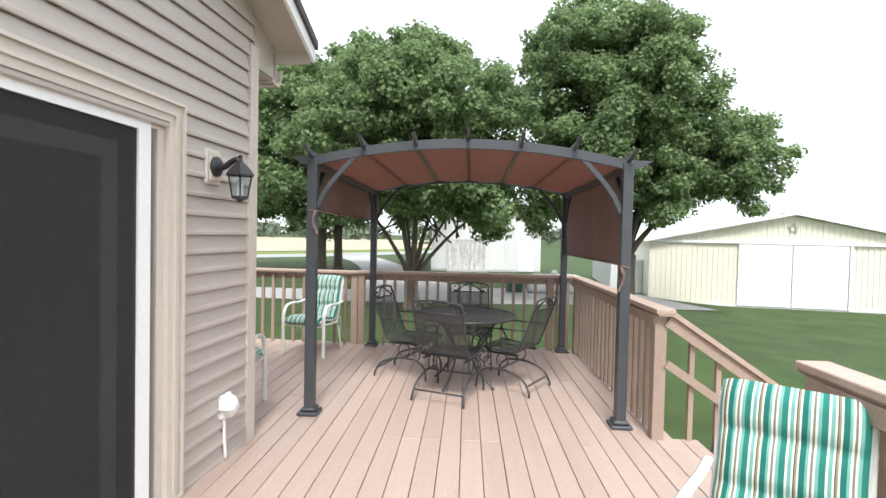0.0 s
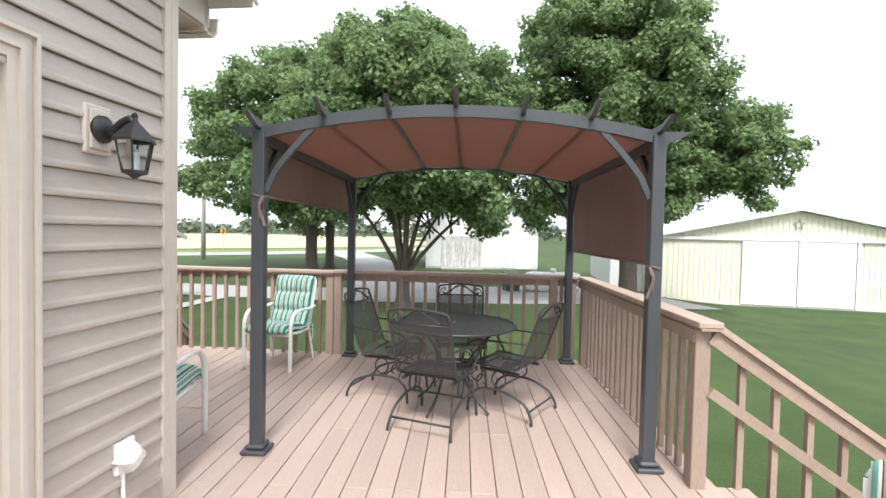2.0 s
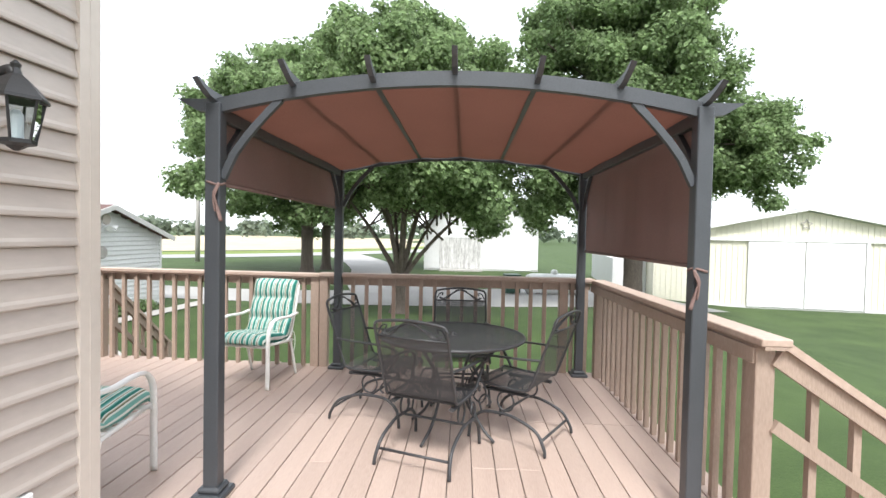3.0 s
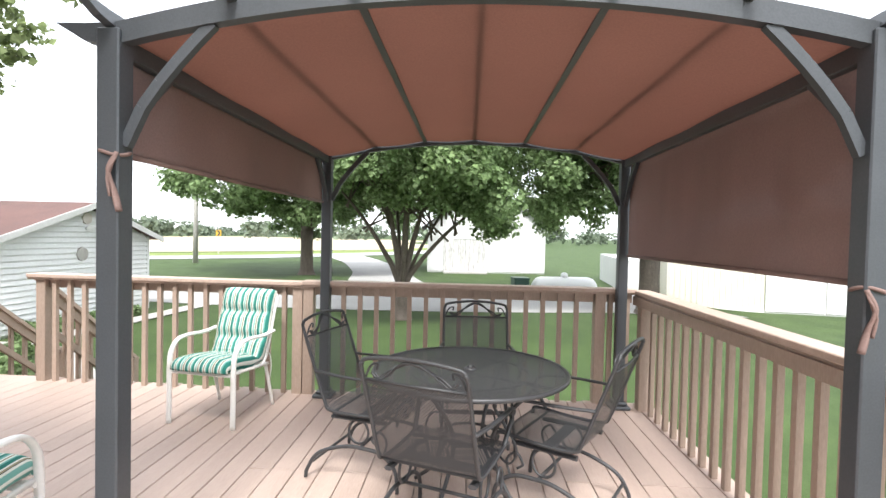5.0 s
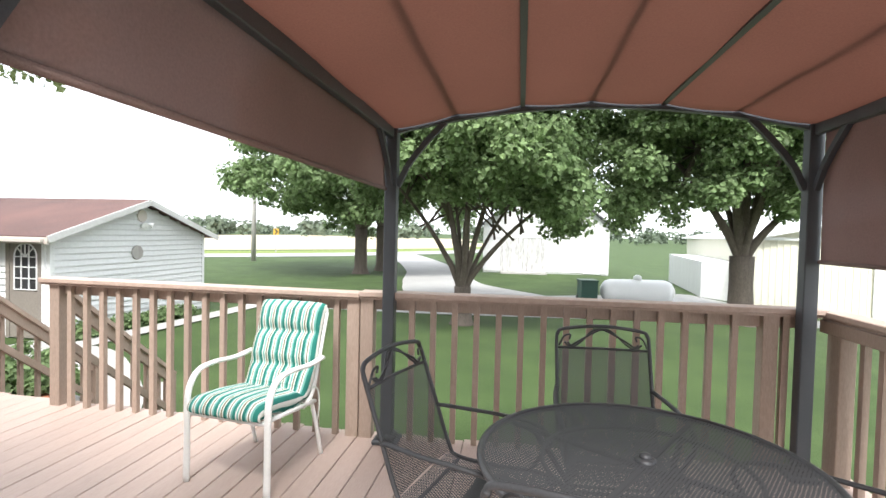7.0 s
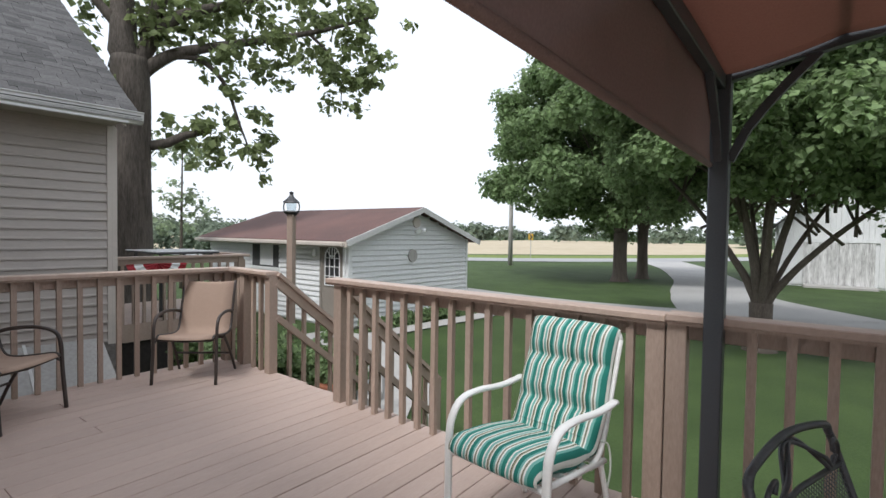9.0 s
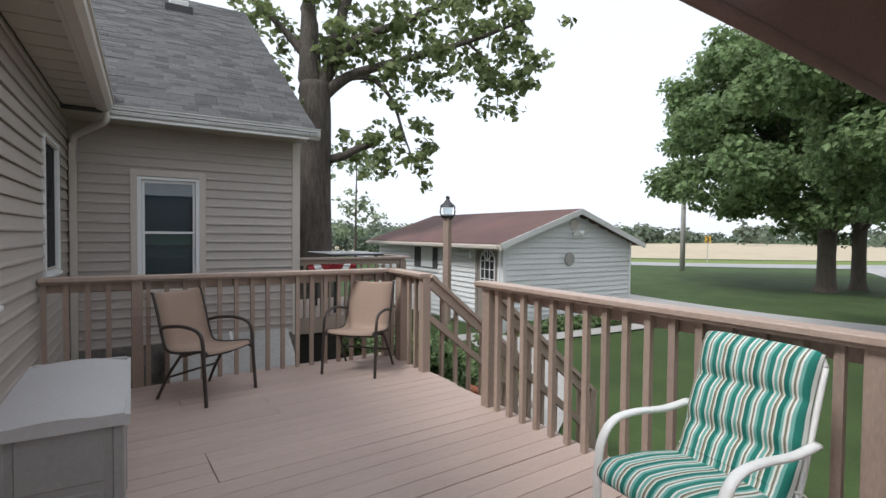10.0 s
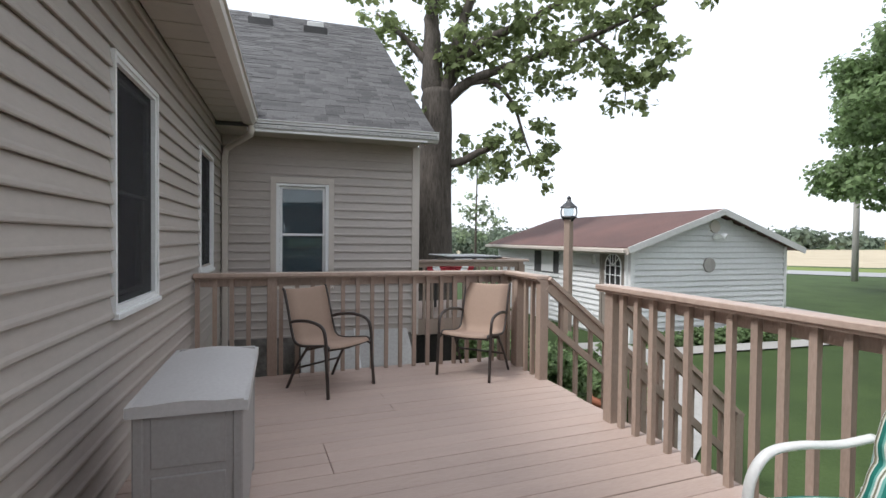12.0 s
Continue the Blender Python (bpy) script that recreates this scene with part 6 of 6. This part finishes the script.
for a, b in (((-5.25, 7.2), (-5.45, 8.6)), ((-5.45, 8.6), (-6.5, 9.7)), ((-4.35, 8.35), (-5.2, 9.4))):
    e = thing("edging_timber", "weathered grey timber edging the garden path", "edging", None, group="edging timbers")
    part("timber", slab(bmesh.new(), (*a, GROUND + 0.06), (*b, GROUND + 0.06), 0.1, 0.14), WOODPOLE, e)
g = random.Random(77)
for cx_, cy_ in ((-6.0, 7.4), (-6.5, 8.4), (-5.7, 7.0), (-7.2, 9.2), (-6.9, 7.6)):
    sh = [(cx_ + g.gauss(0, 0.2), cy_ + g.gauss(0, 0.2), GROUND + g.uniform(0.05, 0.5), g.uniform(0.12, 0.2), 0.8) for _ in range(12)]
    tagged(crown("shrub", sh, 1300, 0.07, LEAF, None, g.randrange(999)), "dark green shrub beside the garden path", "shrub", group="path shrubs")
# small table on the side deck
tb = thing("patio_table", "dark patio table with a pale striped cover", "table", D2)
part("tabletop", boxed(-1.7, -0.5, 0.3, 1.3, 0.98, 1.01, bevel=0.006), IRON, tb)
for k in range(5):
    part("cover_stripe", boxed(-1.72 + 0.25 * k, -1.60 + 0.25 * k, 0.28, 1.32, 1.012, 1.022), WHITE, tb)
for x, y in ((-1.6, 0.4), (-0.6, 0.4), (-1.6, 1.2), (-0.6, 1.2)):
    part("leg", boxed(x - 0.02, x + 0.02, y - 0.02, y + 0.02, -0.02, 0.98), IRON, tb)

# ---- pieces of roof and floor ----
base_shapes = {w: [(0, 0, 0), (w - 0.006, 0, 0), (w - 0.006, SL + 0.03, 0), (0, SL + 0.03, 0), (0, 0, 0.009), (w - 0.006, 0, 0.009), (w - 0.006, SL + 0.03, 0.006), (0, SL + 0.03, 0.006)] for w in tab}
rest_v, rest_f = [], []
count = 0
for c in range(54):
    v = WV1 - rnd.uniform(0.0, 0.01)
    while v > -1.6:
        w = rnd.choice((0.17, 0.25, 0.33))
        lift = 0.003 + rnd.uniform(0, 0.006)
        m = pose(WU0, 0, WZ0, 0, 0, 0) @ pose(0, v - w, 0, 0, ang, 0) @ pose(-c * SL, 0, lift, 0, 0, 90)
        if v > 0.6 and c < 50 and count < 300:
            shared("shingle", tab[w], wing, m)
            count += 1
        else:
            k = len(rest_v)
            rest_v += [tuple(m @ Vector(p)) for p in base_shapes[w]]
            rest_f += [tuple(k + q for q in f) for f in ((4, 5, 6, 7), (0, 1, 5, 4), (1, 2, 6, 5), (2, 3, 7, 6), (3, 0, 4, 7))]
        v -= w
me = bpy.data.meshes.new("shingle_field")
me.from_pydata(rest_v, [], rest_f)
me.materials.append(ISLAND_SHINGLE)
sf = new("shingle_field", me)
sf.parent = wing
sf["kind"] = "stuff"

deck = tagged(new("deck_floor"), "tan painted plank deck with dark seams", "deck", kind="structure")
PITCHB = 0.1467
bx = -6.04
i = 0
rnd = random.Random(9)
while bx < 1.45:
    y0 = -2.6 if bx > -1.76 else 3.22 + (-1.575 - bx) * 0.0734
    y1 = 6.60 + rnd.uniform(-0.015, 0.03) + max(0.0, -1.5 - bx) * 0.048
    ends = [y0]
    if y1 - y0 > 5:
        for cut in sorted((rnd.choice((-0.4, 1.1, 3.45)), rnd.choice((3.45, 4.3, 5.1)))):
            if cut - ends[-1] > 0.8:
                ends.append(cut)
    elif rnd.random() < 0.4:
        ends.append(rnd.choice((4.6, 5.2)))
    ends.append(y1)
    for a, b in zip(ends, ends[1:]):
        h = rnd.uniform(-0.0015, 0.0015)
        part("plank", boxed(bx + 0.0022, bx + PITCHB - 0.0028, a + 0.002, b - 0.002, -0.036, h, bevel=0.003), DECK, deck)
    bx += PITCHB
part("joists", box(boxed(-6.0, 1.5, 3.5, 6.5, -0.30, -0.05), -1.5, 1.5, -2.5, 3.5, -0.30, -0.05), IRON, deck, "dark framing under the planks")
part("rim_joist", boxed(-1.5, 1.47, 6.53, 6.57, -0.29, -0.038), RAIL, deck)
part("rim_joist", slab(bmesh.new(), (-1.5, 6.55, -0.164), (-6.0, 6.765, -0.164), 0.04, 0.25), RAIL, deck)
part("rim_joist", boxed(1.475, 1.51, -2.6, 6.57, -0.29, -0.038), RAIL, deck)
for x, y in ((-5.9, 6.4), (-3.9, 6.4), (-1.9, 6.4), (0.2, 6.4), (1.4, 6.4), (1.4, 3.6), (1.4, 0.5), (-5.9, 4.0)):
    part("deck_post", boxed(x - 0.07, x + 0.07, y - 0.07, y + 0.07, GROUND - 0.2, -0.29), RAIL, deck)
part("landing_plank", boxed(1.512, 1.64, 1.98, 3.645, -0.036, 0.0, bevel=0.004), DECK, deck)
part("landing_plank", boxed(1.645, 1.77, 1.98, 3.645, -0.036, 0.0, bevel=0.004), DECK, deck)
